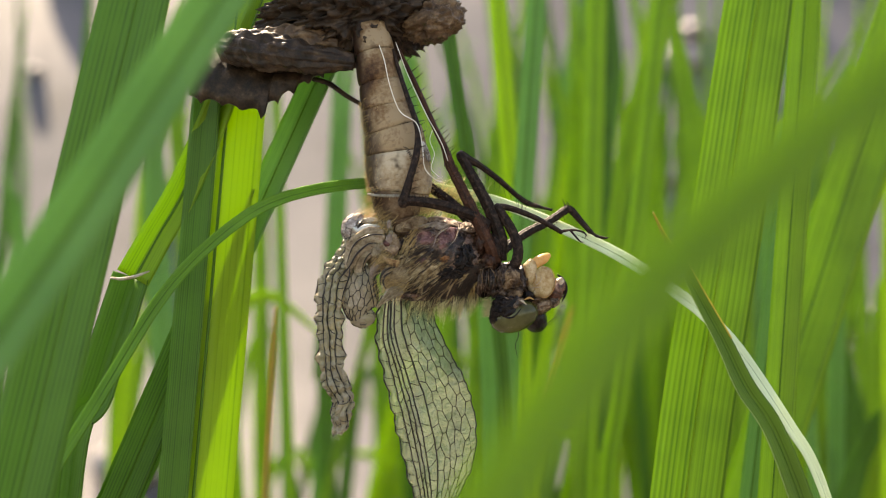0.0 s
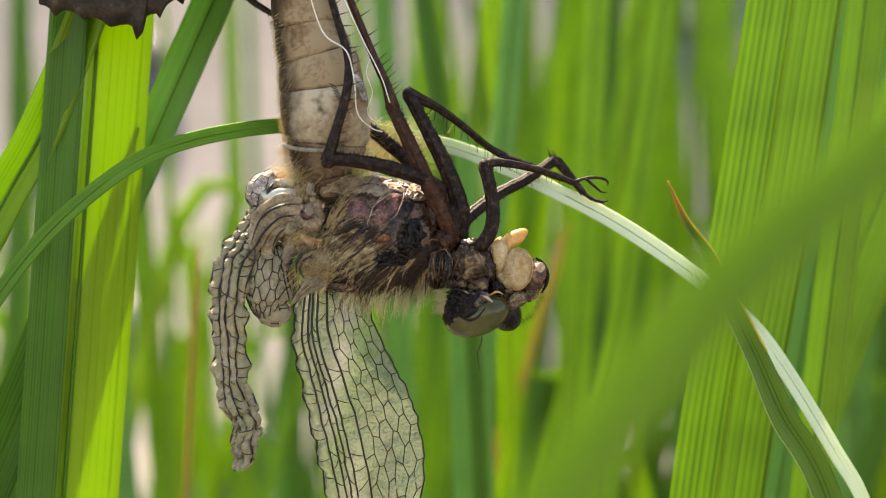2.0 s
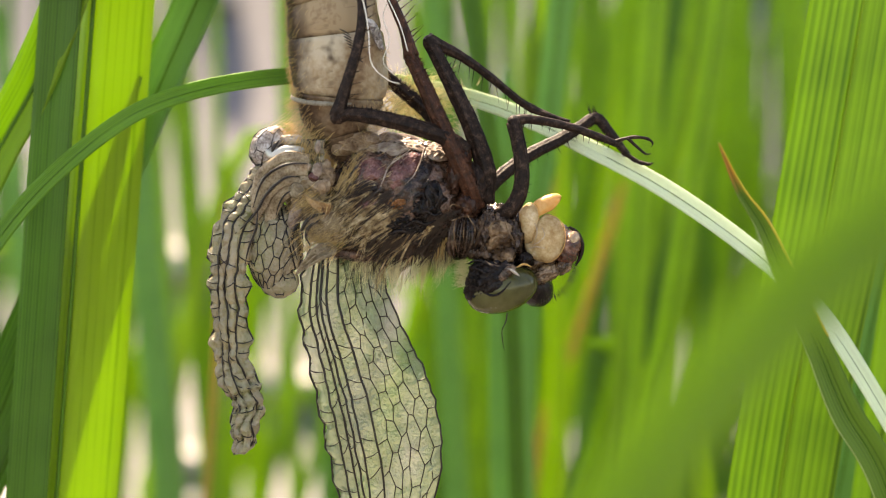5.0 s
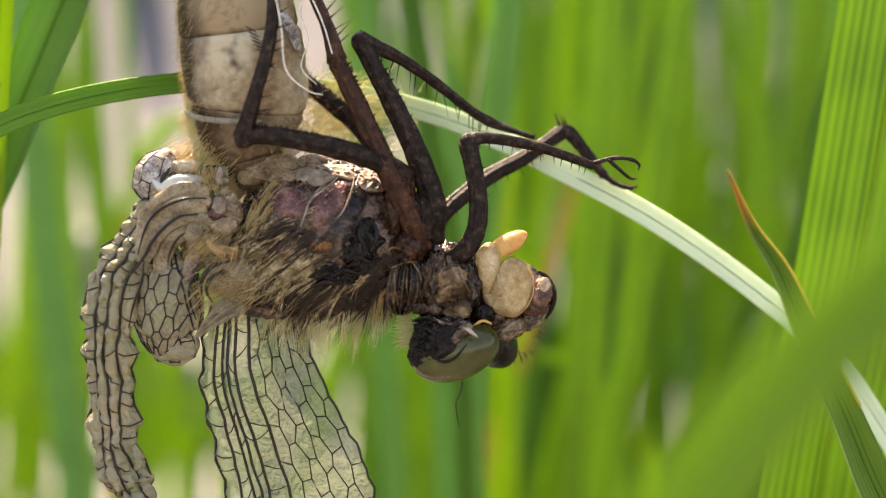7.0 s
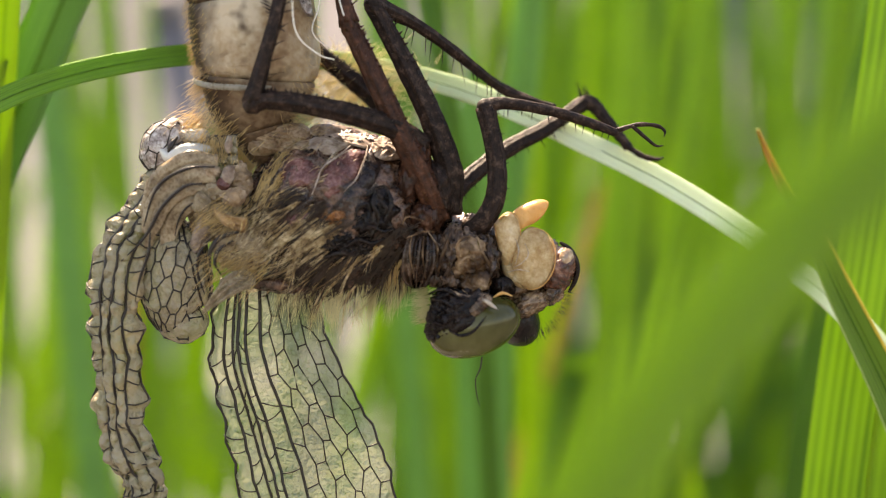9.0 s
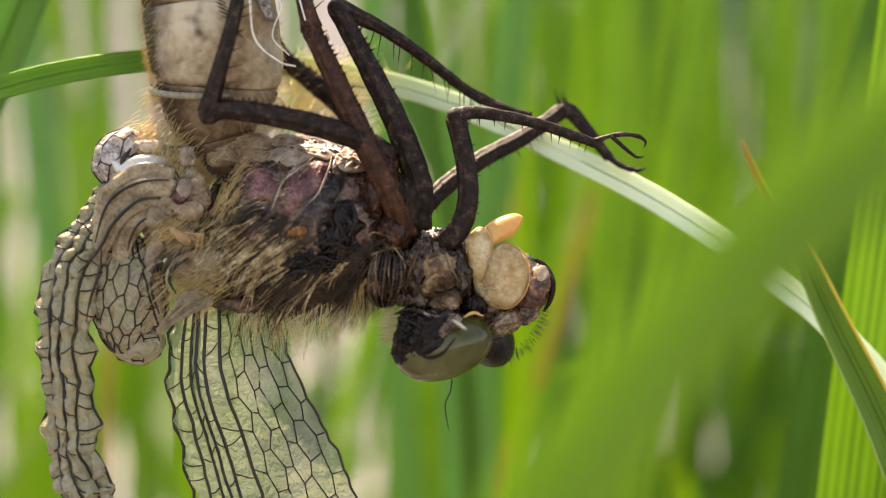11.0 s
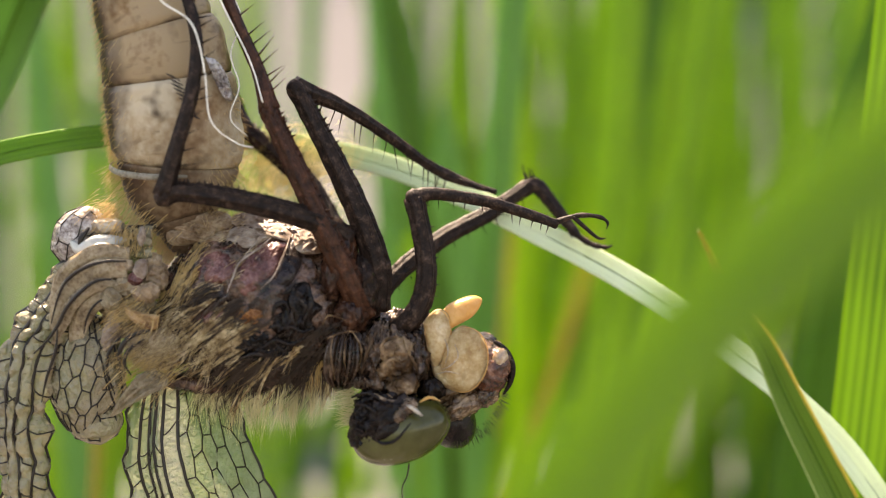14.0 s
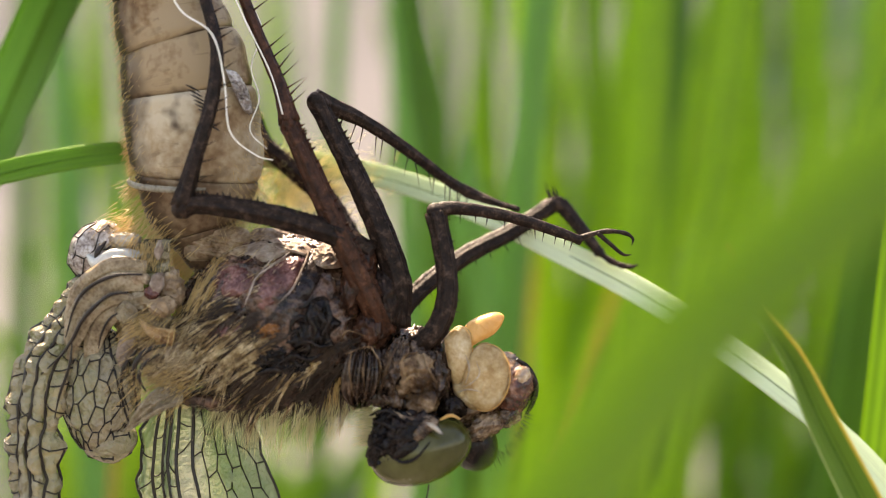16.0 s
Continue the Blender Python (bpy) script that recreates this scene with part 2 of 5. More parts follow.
LOBE = mottled("labium_lobe", [(0.36, (0.30, 0.18, 0.07)), (0.5, (0.46, 0.33, 0.165)), (0.66, (0.62, 0.51, 0.33))], 1.5, 5, 0.36, 0.5, trans=0.3)
LIP = mottled("lip_glossy", [(0.35, (0.10, 0.05, 0.025)), (0.5, (0.34, 0.22, 0.12)), (0.66, (0.70, 0.62, 0.50))], 0.9, 5, 0.15, 0.2, coat=0.8, spec=0.5)
FLAP = mottled("wing_flap_skin", [(0.36, (0.13, 0.092, 0.05)), (0.5, (0.25, 0.19, 0.115)), (0.66, (0.40, 0.33, 0.225))], 1.6, 6, 0.35, 0.6, trans=0.3)
STRAP = mottled("wing_strap", [(0.38, (0.14, 0.095, 0.055)), (0.5, (0.26, 0.19, 0.115)), (0.64, (0.40, 0.32, 0.215))], 0.9, 8, 0.3, 0.6, trans=0.2)
LOBE_ORANGE = mottled("labium_orange", [(0.3, (0.50, 0.24, 0.06)), (0.7, (0.78, 0.50, 0.20))], 0.5, 6, 0.3, 0.2, trans=0.3)
FACE = mottled("face_shell", [(0.38, (0.016, 0.009, 0.005)), (0.5, (0.085, 0.048, 0.026)), (0.66, (0.30, 0.20, 0.12))], 1.4, 5, 0.25, 0.5, spec=0.4)
NECK_DARK = mottled("neck_skin_dark", [(0.36, (0.007, 0.004, 0.0025)), (0.52, (0.035, 0.019, 0.011)), (0.68, (0.13, 0.08, 0.05))], 1.1, 4, 0.24, 0.5, spec=0.3)
LIP_DARK = mottled("lip_dark", [(0.36, (0.02, 0.008, 0.005)), (0.52, (0.09, 0.032, 0.018)), (0.68, (0.26, 0.13, 0.08))], 1.6, 4, 0.2, 0.5, spec=0.4)
WHITE = mottled("white_joint", [(0.3, (0.30, 0.30, 0.27)), (0.6, (0.52, 0.52, 0.48))], 0.8, 6, 0.45, 0.3, trans=0.1)
SILVERY = mottled("silvery_membrane", [(0.36, (0.13, 0.10, 0.085)), (0.5, (0.30, 0.25, 0.225)), (0.64, (0.56, 0.52, 0.49))], 1.8, 4, 0.3, 0.6, trans=0.12, spec=0.4)
ORANGE_SKIN = mottled("orange_skin", [(0.36, (0.14, 0.07, 0.03)), (0.5, (0.36, 0.21, 0.09)), (0.66, (0.60, 0.42, 0.24))], 1.0, 5, 0.35, 0.5, trans=0.25)
NECK = mottled("neck_skin", [(0.36, (0.016, 0.008, 0.004)), (0.5, (0.085, 0.046, 0.021)), (0.66, (0.33, 0.22, 0.13))], 0.9, 3, 0.22, 0.3, spec=0.18, trans=0.1)
VEIN = mottled("wing_vein", [(0.3, (0.006, 0.004, 0.003)), (0.7, (0.024, 0.016, 0.012))], 0.8, 4, 0.35, 0.1)
EXUVIA = mottled("larval_skin", [(0.32, (0.006, 0.004, 0.0025)), (0.47, (0.020, 0.012, 0.007)), (0.6, (0.05, 0.030, 0.017)), (0.75, (0.13, 0.082, 0.045))], 0.8, 6, 0.45, 1.0, spec=0.2)
EXUVIA_PALE = mottled("larval_skin_pale", [(0.3, (0.022, 0.013, 0.008)), (0.5, (0.085, 0.05, 0.027)), (0.7, (0.24, 0.155, 0.09))], 0.8, 6, 0.4, 0.9, spec=0.2)
THREAD = mottled("white_thread", [(0.3, (0.62, 0.58, 0.48)), (0.7, (0.85, 0.82, 0.74))], 1.0, 4, 0.5, 0.2)


def membrane_material(name, tint, clear, glow=0.4):
    def build(nt, n):
        co = n("ShaderNodeTexCoord").outputs["Object"]
        nz = n("ShaderNodeTexNoise", Vector=co, Scale=900.0, Detail=4.0)
        fine = n("ShaderNodeTexNoise", Vector=co, Scale=4200.0, Detail=3.0)
        col = ramp(nt, nz.outputs[0], [(0.3, tuple(c * 0.75 for c in tint)), (0.7, tint)])
        crease = n("ShaderNodeTexNoise", Vector=co, Scale=750.0, Detail=3.0, Distortion=1.2)
        crease.noise_type = "RIDGED_MULTIFRACTAL"
        both = n("ShaderNodeMath", Value=crease.outputs[0])
        both.operation = "MULTIPLY_ADD"
        both.inputs[1].default_value = 0.5
        nt.links.new(fine.outputs[0], both.inputs[2])
        bm_ = n("ShaderNodeBump", Strength=0.8, Distance=0.0004, Height=both.outputs[0])
        p = n("ShaderNodeBsdfPrincipled", Base_Color=col, Roughness=0.25, Normal=bm_.outputs[0])
        t = n("ShaderNodeBsdfTranslucent", Color=col, Normal=bm_.outputs[0])
        body = join(nt, glow, p.outputs[0], t.outputs[0])
        return join(nt, clear, body, n("ShaderNodeBsdfTransparent").outputs[0])

    return shader(name, build)


MEMBRANE = membrane_material("wing_membrane", (0.27, 0.29, 0.20), 0.30, 0.32)
MEMBRANE_DULL = membrane_material("wing_membrane_folded", (0.28, 0.235, 0.15), 0.08, 0.05)


# ---- building tools, in millimetres ----
def part(name, bm, material, parent=None, label="", smooth=True):
    me = bpy.data.meshes.new(name)
    bmesh.ops.scale(bm, vec=(MM, MM, MM), verts=bm.verts)
    bm.to_mesh(me)
    bm.free()
    me.materials.append(material)
    if smooth:
        me.shade_smooth()
    ob = new(name, me)
    ob.parent = parent
    return tagged(ob, label=label) if label else ob


def thing(name, x, y, z, **tags):
    ob = new(name)
    ob.empty_display_size = MM
    ob.location = (x * MM, y * MM, z * MM)
    return tagged(ob, **tags)


def V(*p):
    return Vector(p)


def curve(points, steps):
    """Points along a smooth line through `points`."""
    p = [Vector(q) for q in points]
    p = [p[0] * 2 - p[1]] + p + [p[-1] * 2 - p[-2]]
    out = []
    for k in range(steps + 1):
        s = k / steps * (len(p) - 3)
        i = min(int(s), len(p) - 4)
        u = s - i
        a, b, c, d = p[i:i + 4]
        out.append(0.5 * (2 * b + (c - a) * u + (2 * a - 5 * b + 4 * c - d) * u * u + (3 * b - a - 3 * c + d) * u ** 3))
    return out


def level(values, f):
    """The value at f (0 to 1) of an evenly spaced list."""
    s = f * (len(values) - 1)
    i = min(int(s), len(values) - 2)
    return values[i] + (values[i + 1] - values[i]) * (s - i)


def frames_along(path, up=V(0, -1, 0)):
    out = []
    for i, p in enumerate(path):
        t = (path[min(i + 1, len(path) - 1)] - path[max(i - 1, 0)]).normalized()
        n = up - t * up.dot(t)
        n = n.normalized() if n.length > 1e-4 else t.orthogonal().normalized()
        out.append((p, t, n, t.cross(n)))
        up = n
    return out


def tube(bm, points, radii, steps=24, sides=10, flat=1.0, up=V(0, -1, 0), rough=0.0, ridge=None):
    """A tapered limb; flat squeezes it along `up`; ridge(f, angle) scales the radius."""
    uv = bm.loops.layers.uv.get("uv") or bm.loops.layers.uv.new("uv")
    rings = []
    for i, (p, t, n, b) in enumerate(frames_along(curve(points, steps), up)):
        f = i / steps
        r = level(radii, f)
        ring = []
        for k in range(sides):
            a = 2 * math.pi * k / sides
            q = r * (ridge(f, a) if ridge else 1.0)
            if rough:
                q *= 1 + rough * noise.noise(p * 1.3 + V(math.cos(a), math.sin(a), 0) * 1.5)
            ring.append(bm.verts.new(p + n * math.cos(a) * q * flat + b * math.sin(a) * q))
        rings.append(ring)
    for i, (a, b) in enumerate(zip(rings, rings[1:])):
        for k in range(sides):
            face = bm.faces.new((a[k], a[(k + 1) % sides], b[(k + 1) % sides], b[k]))
            for lp, (x, y) in zip(face.loops, ((k, i), (k + 1, i), (k + 1, i + 1), (k, i + 1))):
                lp[uv].uv = (x / sides, y / steps)
    bm.faces.new(rings[0][::-1])
    bm.faces.new(rings[-1])
    return bm


def blob(bm, centre, radii, turn=(0, 0, 0), rough=0.0, size=0.8, u=28, v=18, shape=None, wrinkle=0.0, run=(1, 1, 1)):
    """A rounded body, lumpy by `rough` at lumps of `size` mm."""
    m = pose(0, 0, 0, *turn)
    got = bmesh.ops.create_uvsphere(bm, u_segments=u, v_segments=v, radius=1.0)["verts"]
    for w in got:
        d = w.co.copy()
        q = V(d.x * radii[0], d.y * radii[1], d.z * radii[2])
        k = 1.0
        if rough:
            k += rough * (noise.noise((q + Vector(centre)) / size) + 0.5 * noise.noise((q + Vector(centre)) * 2.3 / size))
        if wrinkle:
            c = (q + Vector(centre)) * V(*run).length / 1.732 / size
            c = V(c.x * run[0], c.y * run[1], c.z * run[2])
            c = c + 0.6 * noise.noise_vector(c * 0.8)
            for o in range(3):
                k += wrinkle * 0.6 ** o * ((1 - abs(noise.noise(c * 1.7 * 1.9 ** o)) * 2) ** 2 - 0.5)
        if shape:
            k *= shape(d)
        w.co = Vector(centre) + m @ (q * k)
    return bm


def strand(bm, root, way, length, width, droop=V(0, 0, 0), segs=3):
    """One hair: a thin three-sided spike that bends."""
    p, d, last = Vector(root), Vector(way).normalized(), None
    for i in range(segs + 1):
        r = width * (1 - i / segs) + 0.004
        n = d.orthogonal().normalized()
        b = d.cross(n)
        ring = [bm.verts.new(p + (n * math.cos(a) + b * math.sin(a)) * r) for a in (0, 2.094, 4.189)]
        if last:
            for k in range(3):
                bm.faces.new((last[k], last[(k + 1) % 3], ring[(k + 1) % 3], ring[k]))
        last = ring
        p = p + d * length / segs
        d = (d + droop / segs).normalized()


def hair(bm, points, width):
    """One fine hair along its points, tapering to its tip."""
    last, n = None, len(points) - 1
    for i, p in enumerate(points):
        d = points[min(i + 1, n)] - points[max(i - 1, 0)]
        u = d.orthogonal().normalized()
        v = d.normalized().cross(u)
        r = width * (1 - 0.9 * i / n)
        ring = [bm.verts.new(p + (u * math.cos(q) + v * math.sin(q)) * r) for q in (0, 2.094, 4.189)]
        if last:
            for k in range(3):
                bm.faces.new((last[k], last[(k + 1) % 3], ring[(k + 1) % 3], ring[k]))
        last = ring


def strip(name, points, widths, material, facing=V(0, -1, 0), keel=0.25, steps=40, twist=0.0, thick=0.16, across=8, rib=None, origin=None, rib_material=None):
    """A grass blade: a folded strip with real thickness and edges, along a line; with its midrib."""
    bm = bmesh.new()
    uv = bm.loops.layers.uv.new("uv")
    rows, spine = [], []
    for i, (p, t, n, b) in enumerate(frames_along(curve(points, steps), Vector(facing))):
        f = i / steps
        a = radians(twist) * f
        n, b = n * math.cos(a) + b * math.sin(a), b * math.cos(a) - n * math.sin(a)
        w = level(widths, f) / 2
        front, back = [], []
        for k in range(across + 1):
            s = 2 * k / across - 1
            lift = keel * w * (abs(s) ** 0.8 - 0.5) + 0.03 * w * noise.noise(V(f * 6, s * 2, w))
            body = thick * (0.35 + 0.65 * (1 - s * s))
            front.append((bm.verts.new(p + b * s * w + n * lift), (s + 1) / 2, f))
            back.append((bm.verts.new(p + b * s * w + n * (lift - body)), (s + 1) / 2, f))
        spine.append(p + n * (-0.5 * keel * w))
        rows.append(front + back[::-1])
    m = len(rows[0])
    for r0, r1 in zip(rows, rows[1:]):
        for k in range(m):
            q = (r0[k], r0[(k + 1) % m], r1[(k + 1) % m], r1[k])
            face = bm.faces.new([v[0] for v in q])
            for lp, v in zip(face.loops, q):
                lp[uv].uv = (v[1], v[2])
    bm.faces.new([v[0] for v in rows[0]][::-1])
    bm.faces.new([v[0] for v in rows[-1]])
    base = Vector(points[0]) if origin is None else Vector(origin)
    bmesh.ops.translate(bm, vec=-base, verts=bm.verts)
    ob = part(name, bm, material)
    ob.location = base * MM
    if rib:
        bm = bmesh.new()
        tube(bm, [q - base for q in spine[::max(1, steps // 20)]], [rib, rib, rib * 0.9, rib * 0.3], steps, 6)
        part("midrib", bm, rib_material or GRASS_RIB, ob)
    return ob


def blade(name, points, widths, material, label, group="grass blades", origin=None, rib=0.16, **kw):
    """One grass plant's leaf as a thing: the blade and its midrib."""
    base = points[0] if origin is None else origin
    top = thing(name, *base, label=label, category="grass", group=group)
    ob = strip("blade", points, widths, material, origin=base, rib=rib, **kw)
    ob.parent = top
    ob.location = (0, 0, 0)
    return top


def reed(points, widths, material, label, group, name="reed"):
    return blade(name, points, widths, material, label, group, rib=0.12, keel=0.3, steps=14, across=4)


# ---- ground and far bank ----
GROUND_Z = -140.0


def ground_height(x, y):
    rise = max(0.0, min(1.0, (y - 420) / 900))
    h = GROUND_Z + 900 * rise * rise * (3 - 2 * rise)
    return h + 10 * noise.noise(V(x / 90, y / 90, 0)) + 26 * noise.noise(V(x / 260, y / 260, 4)) * min(1, abs(y) / 300)


def ground():
    bm = bmesh.new()
    xs = [-60000, -12000, -4000] + [-1600 + 40 * i for i in range(81)] + [4000, 12000, 60000]
    ys = [-60000, -9000, -2500] + [-900 + 40 * i for i in range(75)] + [5000, 15000, 60000]
    grid = [[bm.verts.new((x, y, ground_height(x, y))) for x in xs] for y in ys]
    for r0, r1 in zip(grid, grid[1:]):
        for k in range(len(xs) - 1):
            bm.faces.new((r0[k], r0[k + 1], r1[k + 1], r1[k]))
    tagged(part("ground", bm, GROUND), label="pale grey and pinkish gravel bank of a pond", category="ground", kind="structure")


ground()


def stone(x, y, size, turn):
    bm = bmesh.new()
    blob(bm, (0, 0, 0), (size, size * 0.8, size * 0.55), (0, 0, turn), 0.22, size * 0.9, 18, 12)
    ob = part("stone", bm, STONE)
    ob.location = (x * MM, y * MM, (ground_height(x, y) + size * 0.35) * MM)
    tagged(ob, label="pale rounded stone lying on the gravel bank", category="stone", group="stones on the bank")


rs = random.Random(5)
for _ in range(46):
    sy = rs.uniform(480, 1050)
    stone(rs.uniform(-0.5, 0.5) * sy, sy, rs.uniform(9, 26), rs.uniform(0, 180))


# ---- grass ----
def standing(name, material, y, top, bottom, width, label, up=1.0, bow=0.0, tilt=0.0, **kw):
    """A blade that grows from the ground through two places at depth y and runs on to its tip."""
    a, b = V(top[0], y, top[1]), V(bottom[0], y, bottom[1])
    d = (a - b).normalized()
    tip = a + d * 45 * up + V(bow, tilt * 10, 0)
    low = b - d * 18
    foot = V(low.x - d.x * 20, y, ground_height(low.x - d.x * 20, y) - 2)
    mid = (a + b) / 2 + V(bow * 0.15, 0, 0)
    return blade(name, [foot, (foot + low) / 2 + V(-d.x * 6, 0, 0), low, b, mid, a, (a + tip) / 2, tip],
                 [width * 0.6, width * 0.8, width * 0.9, width, width, width, width * 0.7, 0.3], material, label, **kw)


NEAR = [
    (GRASS_DEEP, -12, (-27.7, 20.6), (-36.0, -20.3), 5.9, 0.25, "broad deep green grass blade beside the moulting dragonfly"),
    (GRASS_BLUE, 9, (-13.8, 20.9), (-32.3, -21.6), 3.0, 0.3, "green leaning grass blade behind the larval skin"),
    (GRASS_DEEP, 7, (-25.5, -4.4), (-32.6, -21.5), 3.8, 0.2, "deep green leaning grass blade"),
    (GRASS_BLUE, 20, (39.8, 31.8), (30.8, -23.0), 2.7, 0.3, "narrow bluish green grass blade"),
    (GRASS, 35, (57.5, 37.0), (34.8, -24.0), 7.4, 0.3, "broad green grass blade, leaning"),
    (GRASS_DEEP, 22, (30.1, 5.2), (25.9, -23.1), 3.4, 0.3, "deep green upright grass blade"),
    (GRASS_DEEP, 30, (-0.8, 33.4), (3.0, 6.6), 1.7, 0.4, "thin dark green grass stem"),
    (GRASS_BLUE, 45, (11.7, 40.8), (8.8, 7.4), 2.7, 0.3, "narrow bluish green grass blade"),
    (GRASS, 60, (21.9, 46.1), (18.3, -25.3), 3.2, 0.3, "green upright grass blade"),
    (GRASS, 60, (31.4, 46.1), (23.5, -11.3), 2.8, 0.3, "green upright grass blade"),
    (GRASS_YELLOW, 70, (8.1, 49.8), (9.8, 23.1), 2.9, 0.3, "yellowish green grass blade"),
    (GRASS_BLUE, 40, (5.1, -0.4), (5.8, -23.9), 4.2, 0.3, "bluish green grass blade"),
]
for mat_, y_, top_, bot_, w_, keel_, label_ in NEAR:
    short = top_[1] < 12
    standing("grass", mat_, y_, top_, bot_, w_, label_, up=0.3 if short else 1.0, keel=keel_, rib=0.1 if y_ < 30 else 0.14)

standing("dry_stalk", STRAW, 60, (9.4, -0.5), (8.0, -14.4), 1.4, "thin orange dry grass stalk", up=0.15, keel=0.1)
standing("dry_stalk", STRAW, 80, (18.8, -1.2), (14.3, -16.8), 1.1, "thin orange dry grass stalk", up=0.1, keel=0.1)
standing("dry_stalk", STRAW, 40, (-22.3, -7.1), (-23.1, -23.6), 0.7, "thin orange dry grass stalk", up=0.15, keel=0.1)

# the ribbed leaf that leans aside as the grass is parted
ribbed_leaf = blade("reed_leaf", [(10.5, 7, GROUND_Z), (17.0, 7, -80), (22.7, 7, -22), (25.6, 7, 0), (28.8, 7, 25), (33.0, 8, 52), (38, 10, 80)], [3.5, 5.5, 7.0, 7.2, 7.0, 5.0, 0.3], GRASS_RIBBED,
                    "broad green reed leaf with fine parallel ribs, lit through", origin=(25.6, 7, 0), keel=0.10, rib=0.12, rib_material=GRASS_YELLOW)
standing("grass", GRASS, 12, (36.4, 25), (30.9, -22), 3.2, "deep green grass blade behind the ribbed leaf", keel=0.3, rib=0.1)

# the upright leaf with a dark midrib, under the larval skin
standing("grass", GRASS_YELLOW, 6, (-22.4, 17.8), (-25.2, -21.5), 6.6, "yellow-green upright leaf with a folded midrib", up=0.5, keel=-0.8)

# added dark blade, stands in for shade on the yellow-green leaf's left half
standing("grass", GRASS_DEEP, 4.2, (-24.4, 17.8), (-27.0, -21.5), 2.8, "dark leaf added for the shade on half of a yellow-green one", up=0.3, keel=0.2, rib=None)

# a stalk whose leaf leaves its sheath at a pale collar
stalk = thing("grass_shoot", -39.5, 5, GROUND_Z, label="green grass shoot whose leaf leaves its sheath at a collar", category="grass", group="grass blades")
sheath = strip("sheath", [(-39.5, 5, GROUND_Z), (-39.5, 5, -80), (-37.4, 5, -21.3), (-34.5, 5, -11.4), (-31.4, 5, -0.7)], [3.4, 3.8, 4.0, 3.8, 3.5], GRASS_DEEP, keel=0.8, thick=0.5)
leaf = strip("leaf", [(-31.2, 4.7, -0.9), (-29.0, 4.6, 3.2), (-26.4, 4.5, 8.0), (-22.8, 4.4, 17.0), (-18.0, 4.5, 30), (-13, 5, 44)], [3.4, 3.2, 3.1, 2.9, 2.1, 0.3], GRASS_RIBBED, keel=0.5, rib=0.15)
bm = bmesh.new()
tube(bm, [(-33.2, 4.2, -0.9), (-32.0, 3.4, -1.1), (-30.8, 3.3, -0.9), (-29.6, 4.1, -0.3)], [0.10, 0.16, 0.16, 0.08], 16, 8)
collar = part("collar", bm, CREAM, None, "pale collar where the leaf leaves the sheath")
for o_ in (sheath, leaf, collar):
    o_.parent = stalk
    o_.location = o_.location - stalk.location

# the long arched blade that the forelegs hold
EYE_AT = V(7.4, -76.8, -1.5)


def deeper(p, y):
    """The place at depth y on the line of sight that p lies on."""
    q = Vector(p) - EYE_AT
    return EYE_AT + q * ((y - EYE_AT.y) / q.y)


ARCH = [((-60, 3.5, -70), 0), ((-46, 3.5, -33), 0), ((-33.6, 3.5, -10.9), 0.5), ((-28.0, 3.5, -2.0), 0.8), ((-22.4, 3.5, 3.5), 1), ((-17.2, 3.5, 6.4), 1.8), ((-10.0, 3.5, 7.8), 3), ((-3.5, 3.6, 7.6), 4.6),
        ((2.5, 3.6, 6.5), 5.4), ((7.0, 3.6, 4.85), 5.4)]
RIGHT = [(10.3, 4.8, 3.35), (13.1, 4.5, 1.95), (15.6, 4.3, 0.5), (18.5, 4.1, -1.45), (21.1, 4.0, -3.4), (22.6, 4.0, -4.65), (25.8, 4.0, -8.0), (30.4, 4.0, -15.3), (33, 4.0, -20.3), (36.5, 4.0, -33)]
arch = blade("arched_grass", [deeper(*p) for p in ARCH] + [V(*p) for p in RIGHT], [1.5, 1.4, 1.3, 1.25, 1.2, 1.2, 1.15, 1.15, 1.2, 1.25, 1.25, 1.3, 1.35, 1.35, 1.35, 1.35, 1.35, 1.3, 1.2, 0.8], GRASS_HALF_SUNLIT,
             "long arched grass blade held by the forelegs, its far half painted sunlit pale", facing=V(0, -0.85, 0.5), keel=0.14, steps=120, rib=0.03)

# the blade with the withered brown tip
DRY = [((40, 4, -60), 0), ((33, 3, -31), -2), ((28.7, 2, -17.8), -3), ((25.8, 2, -12.7), -3), ((23.9, 2, -8.4), -3), ((21.7, 2, -4.0), -3.2), ((20.4, 2, -1.2), -3.5), ((18.9, 2, 1.0), -4), ((17.5, 2, 3.9), -5)]
withered = blade("withered_grass", [deeper(*p) for p in DRY], [2.3, 2.1, 1.9, 1.8, 1.5, 1.2, 0.85, 0.5, 0.08], GRASS_DRY, "dark green grass blade with a withered brown tip", keel=0.6, steps=60, rib=0.06)
root_ = deeper(*DRY[0])
mid_ = [deeper(*p) - root_ for p in DRY]
for side_, k0, k1, r_, m_, lab_ in ((-1, 1, 7, 0.04, GRASS_PALE_EDGE, "pale rim of the blade"), (1, 4, 8, 0.07, YELLOW_EDGE, "yellowed rim of the blade")):
    rim_ = []
    for k in range(k0, k1 + 1):
        d_ = (mid_[min(k + 1, 8)] - mid_[k - 1]).normalized()
        w_ = [2.3, 2.1, 1.9, 1.8, 1.5, 1.2, 0.85, 0.5, 0.08][k] / 2
        rim_.append(mid_[k] + V(d_.z, 0, -d_.x) * side_ * w_ + V(0, -0.3 * w_, 0))
    bm = bmesh.new()
    tube(bm, rim_, [r_, r_, r_ * 0.9, r_ * 0.3], 50, 8)
    part("rim", bm, m_, withered, lab_)

